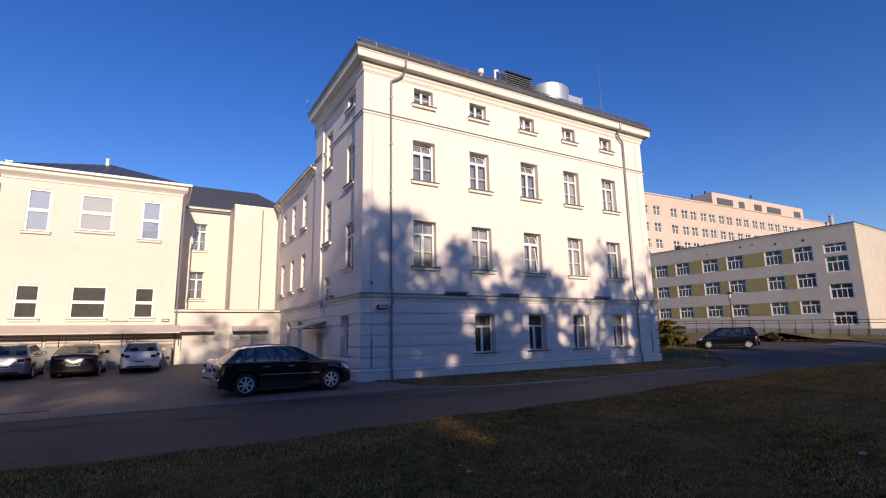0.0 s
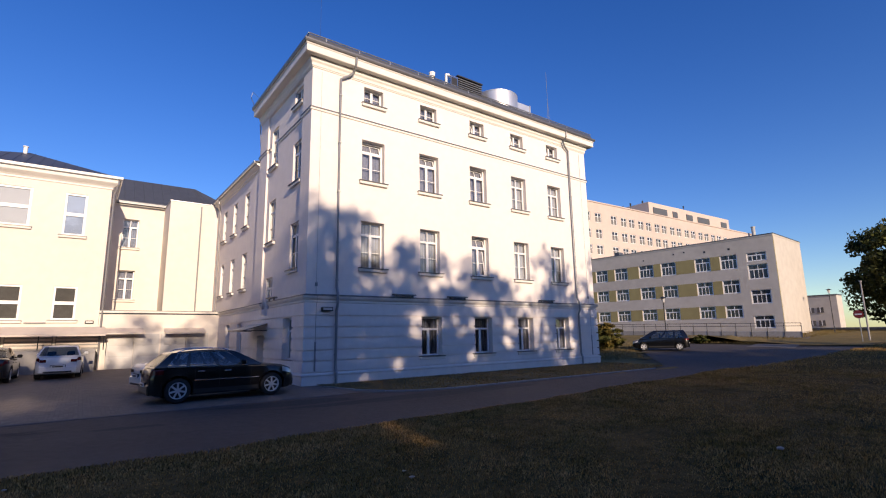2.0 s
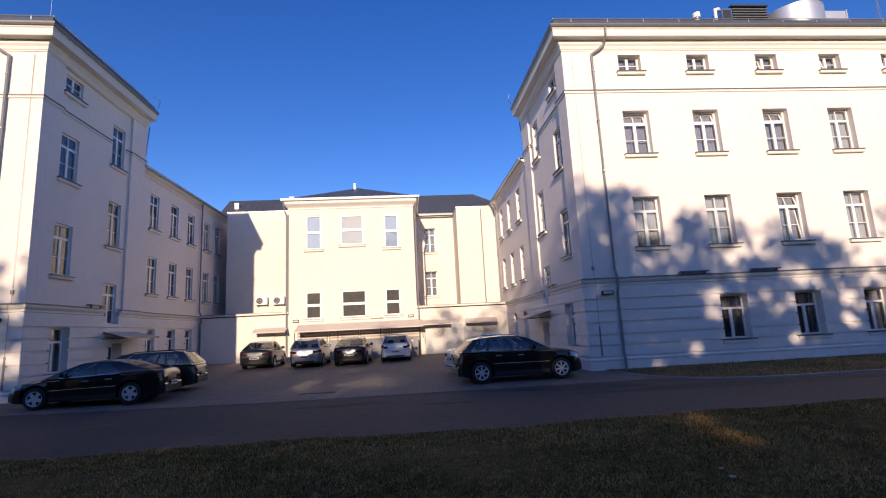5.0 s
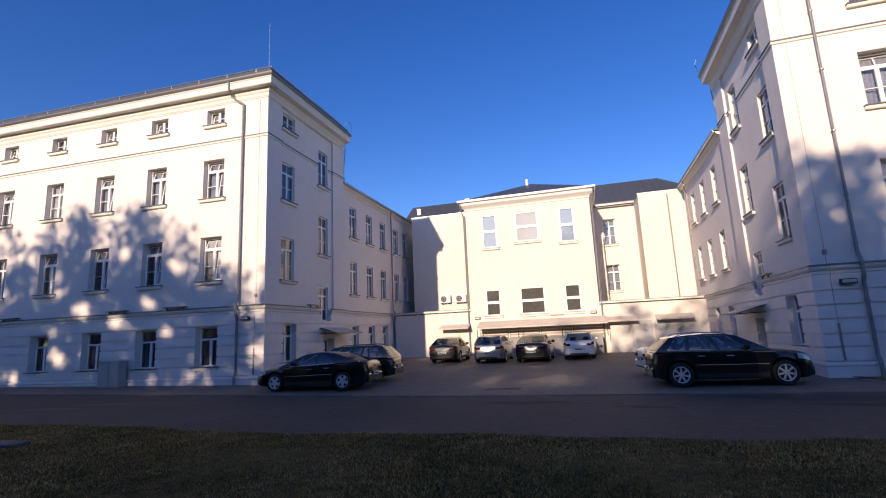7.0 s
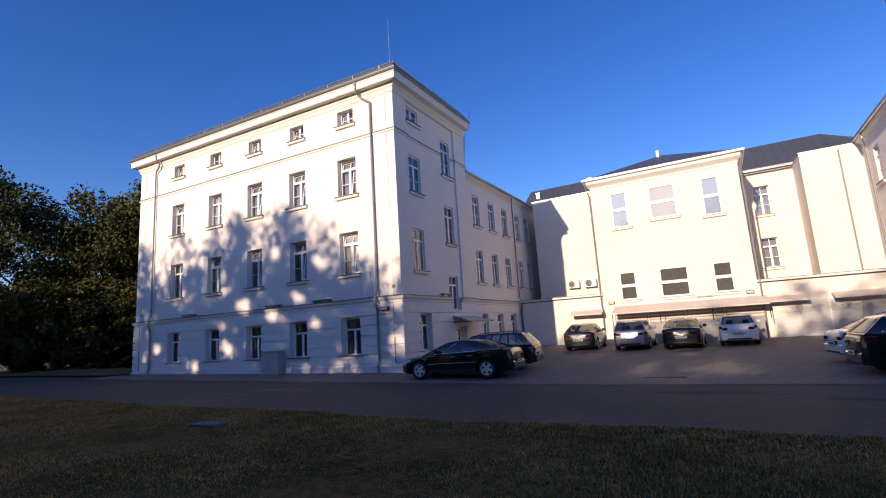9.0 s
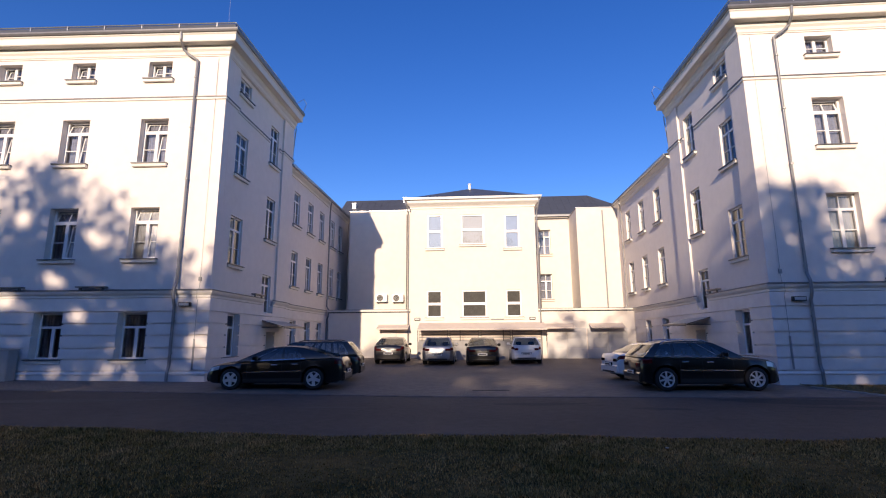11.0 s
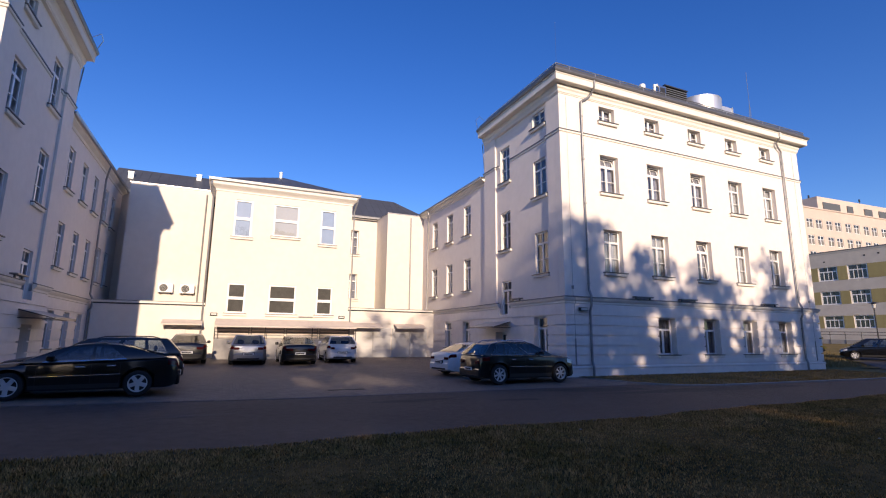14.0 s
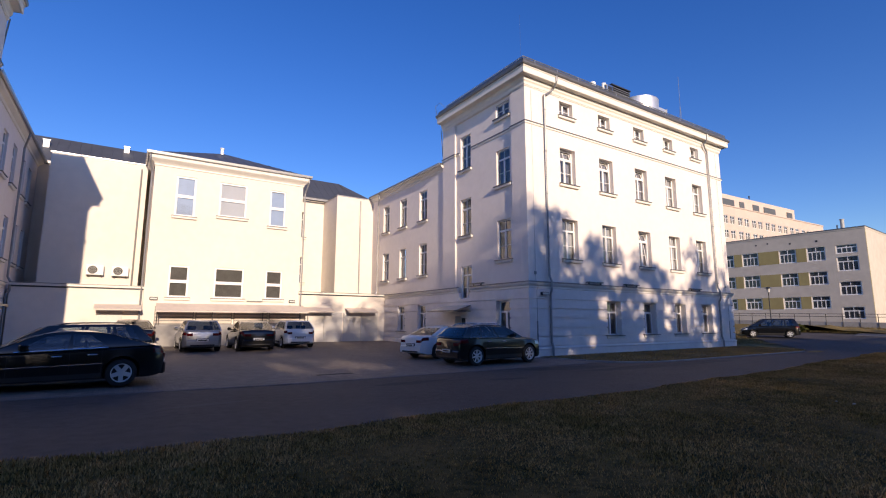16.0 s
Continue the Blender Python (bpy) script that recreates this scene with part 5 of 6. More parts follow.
# ---- trees ----
def crown_mesh(name, seed, rx, ry, rz, lumps, leaves, size, material, at=None, gaps=()):
    """Many small leaf sprays gathered in clumps, with gaps between them."""
    rng = np.random.default_rng(seed)
    d = rng.normal(size=(lumps, 3))
    d /= np.linalg.norm(d, axis=1)[:, None]
    c = d * (rng.uniform(0.25, 1.0, (lumps, 1)) ** 0.6) * np.array([rx, ry, rz])
    lr = rng.uniform(0.5, 1.0, lumps) * 0.30 * (rx * ry * rz) ** (1 / 3)
    k = rng.integers(0, lumps, leaves)
    o = rng.normal(size=(leaves, 3))
    o /= np.linalg.norm(o, axis=1)[:, None]
    o *= (rng.uniform(0, 1, (leaves, 1)) ** 0.45) * lr[k][:, None]
    o[:, 2] *= 0.75
    p = c[k] + o
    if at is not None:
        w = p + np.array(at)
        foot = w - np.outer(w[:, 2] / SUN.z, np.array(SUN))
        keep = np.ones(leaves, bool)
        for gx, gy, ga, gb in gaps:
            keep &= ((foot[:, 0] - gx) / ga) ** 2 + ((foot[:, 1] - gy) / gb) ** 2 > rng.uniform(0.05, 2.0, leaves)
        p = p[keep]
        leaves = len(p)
    a = rng.normal(size=(leaves, 3))
    a /= np.linalg.norm(a, axis=1)[:, None]
    b = np.cross(a, rng.normal(size=(leaves, 3)))
    b /= np.linalg.norm(b, axis=1)[:, None]
    s = size * rng.uniform(0.6, 1.3, (leaves, 1))
    v = np.stack([p - a * s, p + b * s * 0.5, p + a * s, p - b * s * 0.5], 1).reshape(-1, 3)
    me = bpy.data.meshes.new(name)
    me.from_pydata(v.tolist(), [], np.arange(leaves * 4).reshape(-1, 4).tolist())
    me.materials.append(material)
    return me


def trunk_mesh(seed, h, r, spread):
    rng = random.Random(seed)
    bm = bmesh.new()
    pts = [(0, 0, -0.3)]
    for k in range(1, 6):
        pts.append((rng.uniform(-0.15, 0.15) * k, rng.uniform(-0.15, 0.15) * k, h * k / 5))
    for k, (p, q) in enumerate(zip(pts, pts[1:])):
        cyl(bm, p, q, r * (1 - k * 0.16), r * (1 - (k + 1) * 0.16), 9)
    for k in range(9):
        p = Vector(pts[2 + k % 3])
        a = k * 2.4 + rng.uniform(-0.4, 0.4)
        q = p + Vector((math.cos(a) * spread, math.sin(a) * spread, h * rng.uniform(0.15, 0.4)))
        m = p.lerp(q, 0.5) + Vector((0, 0, 0.3))
        cyl(bm, p, m, r * 0.38, r * 0.26, 6), cyl(bm, m, q, r * 0.26, r * 0.08, 6)
    me = bpy.data.meshes.new("trunk")
    bm.to_mesh(me)
    bm.free()
    me.materials.append(BARK)
    return me


TREE = {}


def tree(x, y, h, rx, rz, seed, leaf, leaves, label, lumps=60, size=0.28, squash=1.0, gaps=()):
    """h: full height; the crown is an ellipsoid rx wide and rz tall (half axes)."""
    root = thing("tree", (x, y, ground(x, y)), label=label, category="tree", group="trees")
    key = (seed, round(rx, 1), round(rz, 1), leaf.name, leaves) + ((x, y) if gaps else ())
    if key not in TREE:
        TREE[key] = (trunk_mesh(seed, h - rz * 0.9, 0.05 * rx + 0.06, rx * 0.6), crown_mesh("crown", seed, rx, rx * squash, rz, lumps, leaves, size, leaf, (x, y, ground(x, y) + h - rz * 1.05) if gaps else None, gaps))
    t, c = TREE[key]
    new("trunk", t).parent = root
    k = new("crown", c)
    k.parent = root
    k.location = (0, 0, h - rz * 1.05)
    return root


# unseen trees across the lawn, behind the camera, that throw the shade over road, lawn and ground floors; y is their
# distance, the shadow falls 0.3 m lower for each metre
SH = "tall leafy park tree standing across the lawn"
TOPS = [(-60, 8), (-34, 6.4), (-28, 7.6), (-22, 7.6), (-16.5, 8.9), (-13.5, 7.6), (-11, 5.0), (-7, 5.2), (-2, 5.3), (1.8, 5.5), (4.4, 6.9), (8, 7.4), (12, 7.8), (14.5, 7.5), (17, 6.5), (20, 5.4), (23, 4.6), (26, 5.6), (29, 6.6), (33, 6.0), (37, 3.5), (42, 0.5), (60, -1.0)]


def shade_top(x):
    for (a, p), (b, q) in zip(TOPS, TOPS[1:]):
        if a <= x <= b:
            return p + (q - p) * (x - a) / (b - a)
    return 6.0


# holes added in the crowns to imitate sun thrown back by windows, by where their light reaches the yard: x, y, half
# widths
GLINT_GAPS = [(1.1, 0.8, 0.85, 3.0), (3.6, 0.8, 1.25, 2.8), (8.2, 15.2, 0.5, 2.2)]
# thin places in the crowns, by where their light reaches the house fronts: x, height, radius
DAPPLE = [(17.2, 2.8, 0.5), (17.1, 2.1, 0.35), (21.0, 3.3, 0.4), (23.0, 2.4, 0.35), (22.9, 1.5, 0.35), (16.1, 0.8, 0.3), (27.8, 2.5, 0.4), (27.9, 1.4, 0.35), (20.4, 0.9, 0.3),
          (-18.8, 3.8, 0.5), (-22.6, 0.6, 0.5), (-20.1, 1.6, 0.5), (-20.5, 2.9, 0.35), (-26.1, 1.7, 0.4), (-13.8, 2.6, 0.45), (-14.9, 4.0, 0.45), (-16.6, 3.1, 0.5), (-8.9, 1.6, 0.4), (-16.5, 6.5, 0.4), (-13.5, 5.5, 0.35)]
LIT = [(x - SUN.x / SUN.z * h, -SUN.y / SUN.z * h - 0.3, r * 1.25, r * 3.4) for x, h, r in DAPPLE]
rt = random.Random(17)
x = -62.0
while x < 46:
    y = -45 + rt.uniform(-2.5, 2.5)
    rx = rt.choice((4.4, 4.8, 5.2))
    top = shade_top(x) + 0.3 * -y
    tree(x + 0.1445 * y, y, top + 0.4, rx, 7.6 if rx < 5 else 8.4, 11 + int(rx * 10) % 3, LEAF, 10500 if -20 < x < -11 else 9200 if 9 < x < 21 else 7600, SH, lumps=150, size=0.26, gaps=(GLINT_GAPS if abs(x - 2.6) < 10 else []) + [g for g in LIT if abs(g[0] - x) < 9])
    x += rt.uniform(3.7, 4.8)
for i in range(17):
    tree(-80 + i * 8.0, -57 + 2 * math.sin(i * 2.1), 16.6 + 0.8 * math.sin(i * 1.7), 6.2, 8.2, 21 + i % 3, LEAF, 9000, "broad dark park tree standing far across the lawn", lumps=110, size=0.42, gaps=GLINT_GAPS if abs(-80 + i * 8.0 + 6) < 12 else ())
for i in range(17):
    tree(-76 + i * 7.6, -51 + 1.5 * math.sin(i * 1.3), 10.5 + 0.8 * math.sin(i * 2.7), 5.2, 5.2, 25 + i % 2, LEAF, 7000, "unseen low dense tree added to shade the lawn", lumps=80, size=0.42)
for i in range(15):
    tree(-110 + i * 15.0, -82 + 5 * math.sin(i * 1.9), 14 + 1.5 * math.sin(i * 2.3), 8.5, 7.2, 27, LEAF, 7000, "far park tree behind the lawn", lumps=80, size=0.75)
# unseen fillers, added only to block sun that leaks onto the lawn
for x, y, h in ((-1.2, -48.5, 12.6), (-4.6, -49.5, 12.8), (-7.5, -48, 12.4)):
    tree(x, y, h, 4.4, 5.4, 29, LEAF, 9000, "unseen low dense tree added to shade the lawn", lumps=120, size=0.42)

# wood beside the west wing
for x, y, h, rx, rz, sd, lf, n in (
        (-35.5, 11, 20.0, 5.4, 9.4, 31, LEAF_Y, 18000), (-34.0, 20, 22.5, 5.2, 10.0, 32, LEAF_Y, 15000), (-42, 7.5, 18.0, 5.2, 8.6, 33, LEAF, 18000), (-46.8, 7.0, 19.6, 5.6, 9.6, 31, LEAF_Y, 22000), (-54, 11, 20.5, 5.6, 9.6, 31, LEAF_Y, 16000),
        (-50.5, -1.0, 18.6, 5.6, 9.0, 32, LEAF, 21000), (-55, 8, 19.0, 6.0, 9.0, 33, LEAF, 10000), (-60, -3, 22.0, 6.4, 10.4, 31, LEAF, 12000), (-40, 25, 20.5, 5.6, 9.0, 32, LEAF_Y, 10000),
        (-50, 26, 20, 6.0, 9, 33, LEAF, 9000), (-67, 6, 21, 6.4, 10, 32, LEAF, 9000), (-36.5, 6.0, 9.0, 3.4, 4.2, 34, LEAF_Y, 9000), (-40.5, 4.6, 8.0, 3.2, 3.8, 34, LEAF, 9000), (-46.5, 2.0, 8.5, 3.4, 4.0, 34, LEAF_Y, 9000), (-53, 3.0, 9.5, 3.6, 4.4, 34, LEAF_Y, 9000), (-60, 5.0, 9.0, 3.6, 4.2, 34, LEAF, 9000), (-72, 14, 18, 6.4, 9.4, 33, LEAF, 9000), (-78, 2, 19, 6.4, 9.4, 33, LEAF, 9000), (-64, 20, 18, 6.4, 9.4, 33, LEAF, 9000), (-31.5, 27, 19, 5.4, 8.5, 33, LEAF, 9000)):
    if lf:
        tree(x, y, h, rx, rz, sd, lf, n, "leafy tree turning yellow in the wood beside the house" if lf is LEAF_Y else "dense dark green tree in the wood beside the house", lumps=100, size=0.19)
rg = random.Random(5)


def shrub(x, y, r, h, leaf, label, n=2200):
    root = thing("shrub", (x, y, ground(x, y)), label=label, category="shrub", group="shrubs")
    key = ("s", leaf.name, n)
    if key not in TREE:
        TREE[key] = crown_mesh("foliage", 77, 1, 1, 1, 30, n, 0.13, leaf)
    f = new("foliage", TREE[key])
    f.parent = root
    f.location, f.scale = (0, 0, h * 0.5), (r, r, h * 0.55)


for i in range(14):
    shrub(-31.5 - i * 2.3 + rg.uniform(-0.6, 0.6), 7 + 4 * math.sin(i * 1.3) - i * 0.25, 1.7 + rg.uniform(0, 0.8), 2.0 + rg.uniform(0, 1.3), LEAF if i % 3 else LEAF_Y, "dark understorey shrub at the edge of the wood")
for x, y, r, h in ((40.3, 7.6, 2.5, 2.5), (43.2, 8.2, 1.9, 1.9), (50.5, 6.0, 1.2, 0.9), (54, 5.0, 1.0, 0.8)):
    shrub(x, y, r, h, LEAF_Y, "brownish shrub beside the parked people carrier")
# low fence line under the wood
fence = thing("fence", (-45, -0.6, 0.4), label="low dark wire fence at the edge of the wood", category="fence")
for i in range(14):
    x, y = -31 - i * 2.6, 4.2 - i * 0.28
    bm = bmesh.new()
    cyl(bm, (x, y, ground(x, y) - 0.1), (x, y, ground(x, y) + 1.1), 0.04, seg=6)
    part("post", bm, DARK, fence)
for z in (0.55, 1.0):
    bm = bmesh.new()
    tube(bm, [(-31, 4.2, ground(-31, 4.2) + z), (-64.8, 0.56, ground(-64.8, 0.56) + z)], 0.015, 5)
    part("wire", bm, DARK, fence)
# big tree far on the right
tree(90.0, -6.6, 15.4, 8.2, 7.6, 41, LEAF, 46000, "dark green spreading tree by the path", lumps=170, size=0.27)
tree(103, -17, 13.5, 5.0, 5.6, 42, LEAF, 8000, "dark green spreading tree by the path", lumps=70, size=0.26)
for i in range(9):
    tree(96 + i * 6, -8 + 3.0 * math.sin(i * 2) - i * 1.5, 7 + 2 * math.sin(i * 1.3), 3.6, 3.6, 43, LEAF, 3000, "far rounded tree on the rise", lumps=40, size=0.4)

# ---- cream slab building on the right ----
def slab():
    root = thing("slab_building", (92, 30, 0), label="cream four-storey slab building with khaki bands between windows", category="building")
    A, u, n = Vector((87.07, 9.61)), Vector((-0.06, 0.9982)), Vector((-0.9982, -0.06))
    z0, z1, Ln = 1.0, 15.83, 62.0
    rows = [(3.7, 5.65), (7.5, 9.6), (11.35, 13.6)]
    cols = [(5.2, 7.7), (9.2, 11.65), (14.85, 17.45), (18.85, 21.55), (23.85, 26.45), (28.0, 30.5), (32.85, 35.95), (37.75, 40.35), (41.85, 44.45), (46.55, 49.15), (50.75, 53.35)]
    st = [(1.15, 3.85, 2.05, 3.9), (1.15, 3.85, 5.7, 7.8), (1.15, 3.85, 9.45, 11.7), (1.15, 3.85, 12.2, 13.55)]
    holes = [(a, b, c, d) for a, b in cols for c, d in rows] + st
    part("wall", wall((A.x, A.y), tuple(u), tuple(n), Ln, z0, z1, 0.4, holes), WALLW, root)
    e = Vector((0.9982, 0.06))
    B = A + e * 0.402
    part("wall", wall(tuple(B), tuple(e), (-u.x, -u.y), 12.9, z0, z1, 0.398), WALLW, root)
    ang = math.degrees(math.atan2(u.y, u.x)) - 180
    turn = math.degrees(math.atan2(n.y, n.x)) + 90
    # roof slab and coping
    bm = boxed(-0.05, 13.4, -0.05, Ln, z1, z1 + 0.25)
    M = Matrix(((e.x, u.x, 0, A.x), (e.y, u.y, 0, A.y), (0, 0, 1, 0), (0, 0, 0, 1)))
    bmesh.ops.transform(bm, matrix=M, verts=bm.verts)
    part("roof", bm, WALLW, root)
    for q in ((-0.11, 13.46, -0.11, 0.1), (-0.11, 0.1, 0.1, Ln)):
        bm = boxed(*q, z1 + 0.25, z1 + 0.35)
        bmesh.ops.transform(bm, matrix=M, verts=bm.verts)
        part("coping", bm, ROOF, root)
    bm = boxed(0.0, 0.22, -0.012, -0.003, z0, z1)
    bmesh.ops.transform(bm, matrix=M, verts=bm.verts)
    part("corner_strip", bm, KHAKI, root)
    for b, z, k in ((6.2, 14.55, 0.16), (9.9, 14.6, 0.14), (13.2, 15.0, 0.12), (15.0, 14.9, 0.12), (20.5, 14.5, 0.12)):
        bm = boxed(-0.02, -0.003, b - k, b + k, z - k, z + k)
        bmesh.ops.transform(bm, matrix=M, verts=bm.verts)
        part("vent", bm, DARK, root)
    for b, k in ((33.5, 1.1), (37.5, 0.7), (26.0, 0.5)):
        bm = boxed(0.6, 2.0, b - k, b + k, z1 + 0.25, z1 + 1.05, bevel=0.03)
        bmesh.ops.transform(bm, matrix=M, verts=bm.verts)
        part("roof_unit", bm, ROOF, root)
    for z in (z0, 3.0, 6.7, 10.5, 15.4):
        bm = boxed(0.42, 8, 0.42, Ln - 0.5, z, z + 0.2)
        bmesh.ops.transform(bm, matrix=M, verts=bm.verts)
        part("floor_slab", bm, ROOM, root)
    bm = boxed(5, 5.1, 0.42, Ln - 0.5, z0, z1)
    bmesh.ops.transform(bm, matrix=M, verts=bm.verts)
    part("partition", bm, ROOM, root)
    allc = sorted(cols)
    for c, d in rows:
        for (a0, b0), (a1, b1) in zip(allc, allc[1:]):
            bm = boxed(-0.02, -0.003, b0 + 0.04, a1 - 0.04, c, d)
            bmesh.ops.transform(bm, matrix=M, verts=bm.verts)
            part("khaki_panel", bm, KHAKI, root)
    for a, b, c, d in holes:
        w, h = round(b - a, 3), round(d - c, 3)
        p = A + u * ((a + b) / 2)
        key = ("far", w, h)
        if key not in WIN:
            hs = [(q0 + w / 2, q1 + w / 2, r0, r1) for q0, q1, r0, r1 in [(-w / 2 + 0.14 + k * (w - 0.28) / 4 + 0.03 * (k % 2 + 1), -w / 2 + 0.14 + (k + 1) * (w - 0.28) / 4 - 0.03 * (2 - k % 2), 0.15, h * 0.62) for k in range(4)] + [(-w / 2 + 0.1 + k * (w - 0.2) / 2 + 0.04, -w / 2 + 0.1 + (k + 1) * (w - 0.2) / 2 - 0.04, h * 0.62 + 0.16, h - 0.08) for k in range(2)]]
            bm = wall((-w / 2, 0.12), (1, 0), (0, -1), w, 0, h, 0.08, hs)
            f = bpy.data.meshes.new("window")
            bm.to_mesh(f)
            bm.free()
            f.materials.append(FRAME)
            ps = []
            for q0, q1 in ((-w / 2 + 0.1, -w / 6 - 0.06), (-w / 6 + 0.06, w / 6 - 0.06), (w / 6 + 0.06, w / 2 - 0.1)):
                bm = boxed(q0, q1, 0.155, 0.165, 0.1, h - 0.1)
                g = bpy.data.meshes.new("pane")
                bm.to_mesh(g)
                bm.free()
                g.materials.append(FARWIN)
                ps.append(g)
            WIN[key] = f, ps
        f, ps = WIN[key]
        ob = new("window", f)
        ob.parent = root
        ob.matrix_parent_inverse = Matrix.Translation(-root.location)
        ob.matrix_basis = pose(p.x, p.y, c, 0, 0, turn)
        for g in ps:
            new("pane", g).parent = ob
    for a, b, top, rad in ((3.2, 3.4, 18.0, 0.28), (3.2, 4.1, 17.1, 0.11)):
        p = A + u * b + e * a
        bm = bmesh.new()
        cyl(bm, (p.x, p.y, 15.8), (p.x, p.y, top), rad, seg=12)
        cyl(bm, (p.x, p.y, top), (p.x, p.y, top + 0.12), rad * 1.25, seg=12)
        part("chimney", bm, GREYBOX, root)
    # ramp railing before it
    rail = thing("railing", (75, 20, 1.2), label="dark steel railing along a raised ramp", category="railing")
    P = [A + n * 6 - u * 3.5, A + n * 6 + u * 40]
    for z in (1.15, 0.75):
        bm = bmesh.new()
        tube(bm, [(P[0].x, P[0].y, 1.5 + z), (P[1].x, P[1].y, 2.3 + z)], 0.04, 6)
        part("rail", bm, DARK, rail)
    for k in range(23):
        p = P[0].lerp(P[1], k / 22)
        zz = 1.5 + 0.8 * k / 22
        bm = bmesh.new()
        cyl(bm, (p.x, p.y, zz - 0.9), (p.x, p.y, zz + 1.15), 0.045, seg=6)
        part("post", bm, DARK, rail)
    bm = bmesh.new()
    w2 = n * 1.5
    quad(bm, (P[0].x, P[0].y, 0.6), (P[1].x, P[1].y, 0.6), (P[1].x, P[1].y, 2.3), (P[0].x, P[0].y, 1.5))
    quad(bm, (P[0].x, P[0].y, 1.5), (P[1].x, P[1].y, 2.3), (P[1].x - n.x * 3, P[1].y - n.y * 3, 2.3), (P[0].x - n.x * 3, P[0].y - n.y * 3, 1.5))
    part("ramp", bm, CONC, rail)
    return root, rail


def tower():
    root = thing("tower_block", (140, 60, 0), label="pale pink eight-storey hospital block with a penthouse", category="building")
    P, v, n = Vector((105.36, 55.42)), Vector((0.9998, -0.0203)), Vector((-0.0203, -0.9998))
    M = Matrix(((v.x, -n.x, 0, P.x), (v.y, -n.y, 0, P.y), (0, 0, 1, 0), (0, 0, 0, 1)))
    s0, s1 = -14, 84
    offs = [-9.6, -6.1, -2.6, 1.0, 4.35, 8.45, 11.85, 15.9]
    cols = [4.4, 8.5, 11.9, 15.95, 19.4, 23.4, 26.8, 30.9, 34.3, 38.4, 41.8, 46, 49.4, 53.4, 56.8, 60.9, 64.3, 68.4, 71.8, 75.8]
    cols = [-10, -6, -1.8] + cols
    rows = [28.3, 24.15, 20.15, 16.05, 11.95, 7.85]
    holes = [(c - s0, c + 2.4 - s0, z, z + 2.4) for c in cols for z in rows]
    o = P + v * s0
    part("wall", wall(tuple(o), tuple(v), tuple(n), s1 - s0, 0.5, 33.3, 0.4, holes), PINK, root)
    bm = boxed(s0, s1, -0.2, 16, 33.3, 33.6)
    bmesh.ops.transform(bm, matrix=M, verts=bm.verts)
    part("roof", bm, PINK, root)
    bm = boxed(s0 + 0.5, s1 - 0.5, 3.0, 3.2, 0.5, 33.2)
    bmesh.ops.transform(bm, matrix=M, verts=bm.verts)
    part("partition", bm, ROOM, root)
    bm = boxed(27, 73, 3.5, 15, 33.6, 38.4)
    bmesh.ops.transform(bm, matrix=M, verts=bm.verts)
    pent = part("penthouse", bm, PINK, root)
    for a, b in ((29, 36), (39, 41.5), (46.5, 50), (53, 60), (67.5, 71)):
        bm = boxed(a, b, 3.3, 3.49, 35.2, 37.0)
        bmesh.ops.transform(bm, matrix=M, verts=bm.verts)
        part("louvre", bm, MESHG, root)
    w, h = 2.4, 2.4
    bm = wall((0, 0.12), (1, 0), (0, -1), w, 0, h, 0.08, [(q0, q1, r0, r1) for q0, q1 in ((0.12, w / 2 - 0.1), (w / 2 + 0.1, w - 0.12)) for r0, r1 in ((0.12, h * 0.6), (h * 0.6 + 0.1, h - 0.12))])
    f = bpy.data.meshes.new("window")
    bm.to_mesh(f)
    bm.free()
    f.materials.append(FRAME)
    lights = []
    for r0, r1, m in ((0.1, h * 0.62, SHADEB), (h * 0.62 + 0.01, h - 0.1, FARWIN)):
        bm = boxed(0.1, w - 0.1, 0.155, 0.165, r0, r1)
        g = bpy.data.meshes.new("pane")
        bm.to_mesh(g)
        bm.free()
        g.materials.append(m)
        lights.append(g)
    for c in cols:
        for z in rows:
            q = P + v * c
            ob = new("window", f)
            ob.parent = root
            ob.matrix_parent_inverse = Matrix.Translation(-root.location)
            ob.matrix_basis = pose(q.x, q.y, z, 0, 0, math.degrees(math.atan2(v.y, v.x)))
            for g in lights:
                new("pane", g).parent = ob
    for s, hh in ((16, 1.2), (18.5, 2), (22, 3.4), (50, 6.4), (28, 5)):
        q = P + v * s - n * 6
        bm = bmesh.new()
        tube(bm, [(q.x, q.y, 33.5), (q.x, q.y, 34.5 + hh)], 0.07, 5)
        box(bm, q.x - 0.25, q.x + 0.25, q.y - 0.1, q.y + 0.1, 33.6 + hh, 34.4 + hh)
        part("antenna", bm, DARK, root)
    return root


def resize(root, k, turn, rise=0.0):
    """Sets a far building at its true size and bearing, seen from the lawn."""
    c = Matrix.Translation((4.94, -18.66, 1.95))
    m = Matrix.Translation((0, 0, rise)) @ c @ Matrix.Rotation(radians(turn), 4, "Z") @ Matrix.Scale(k, 4) @ c.inverted()
    for ob in root.children:
        ob.matrix_parent_inverse = Matrix.Translation(-root.location) @ m


for far_root in slab():
    resize(far_root, 0.79, -0.38)
resize(tower(), 0.72, -1.5, 0.4)
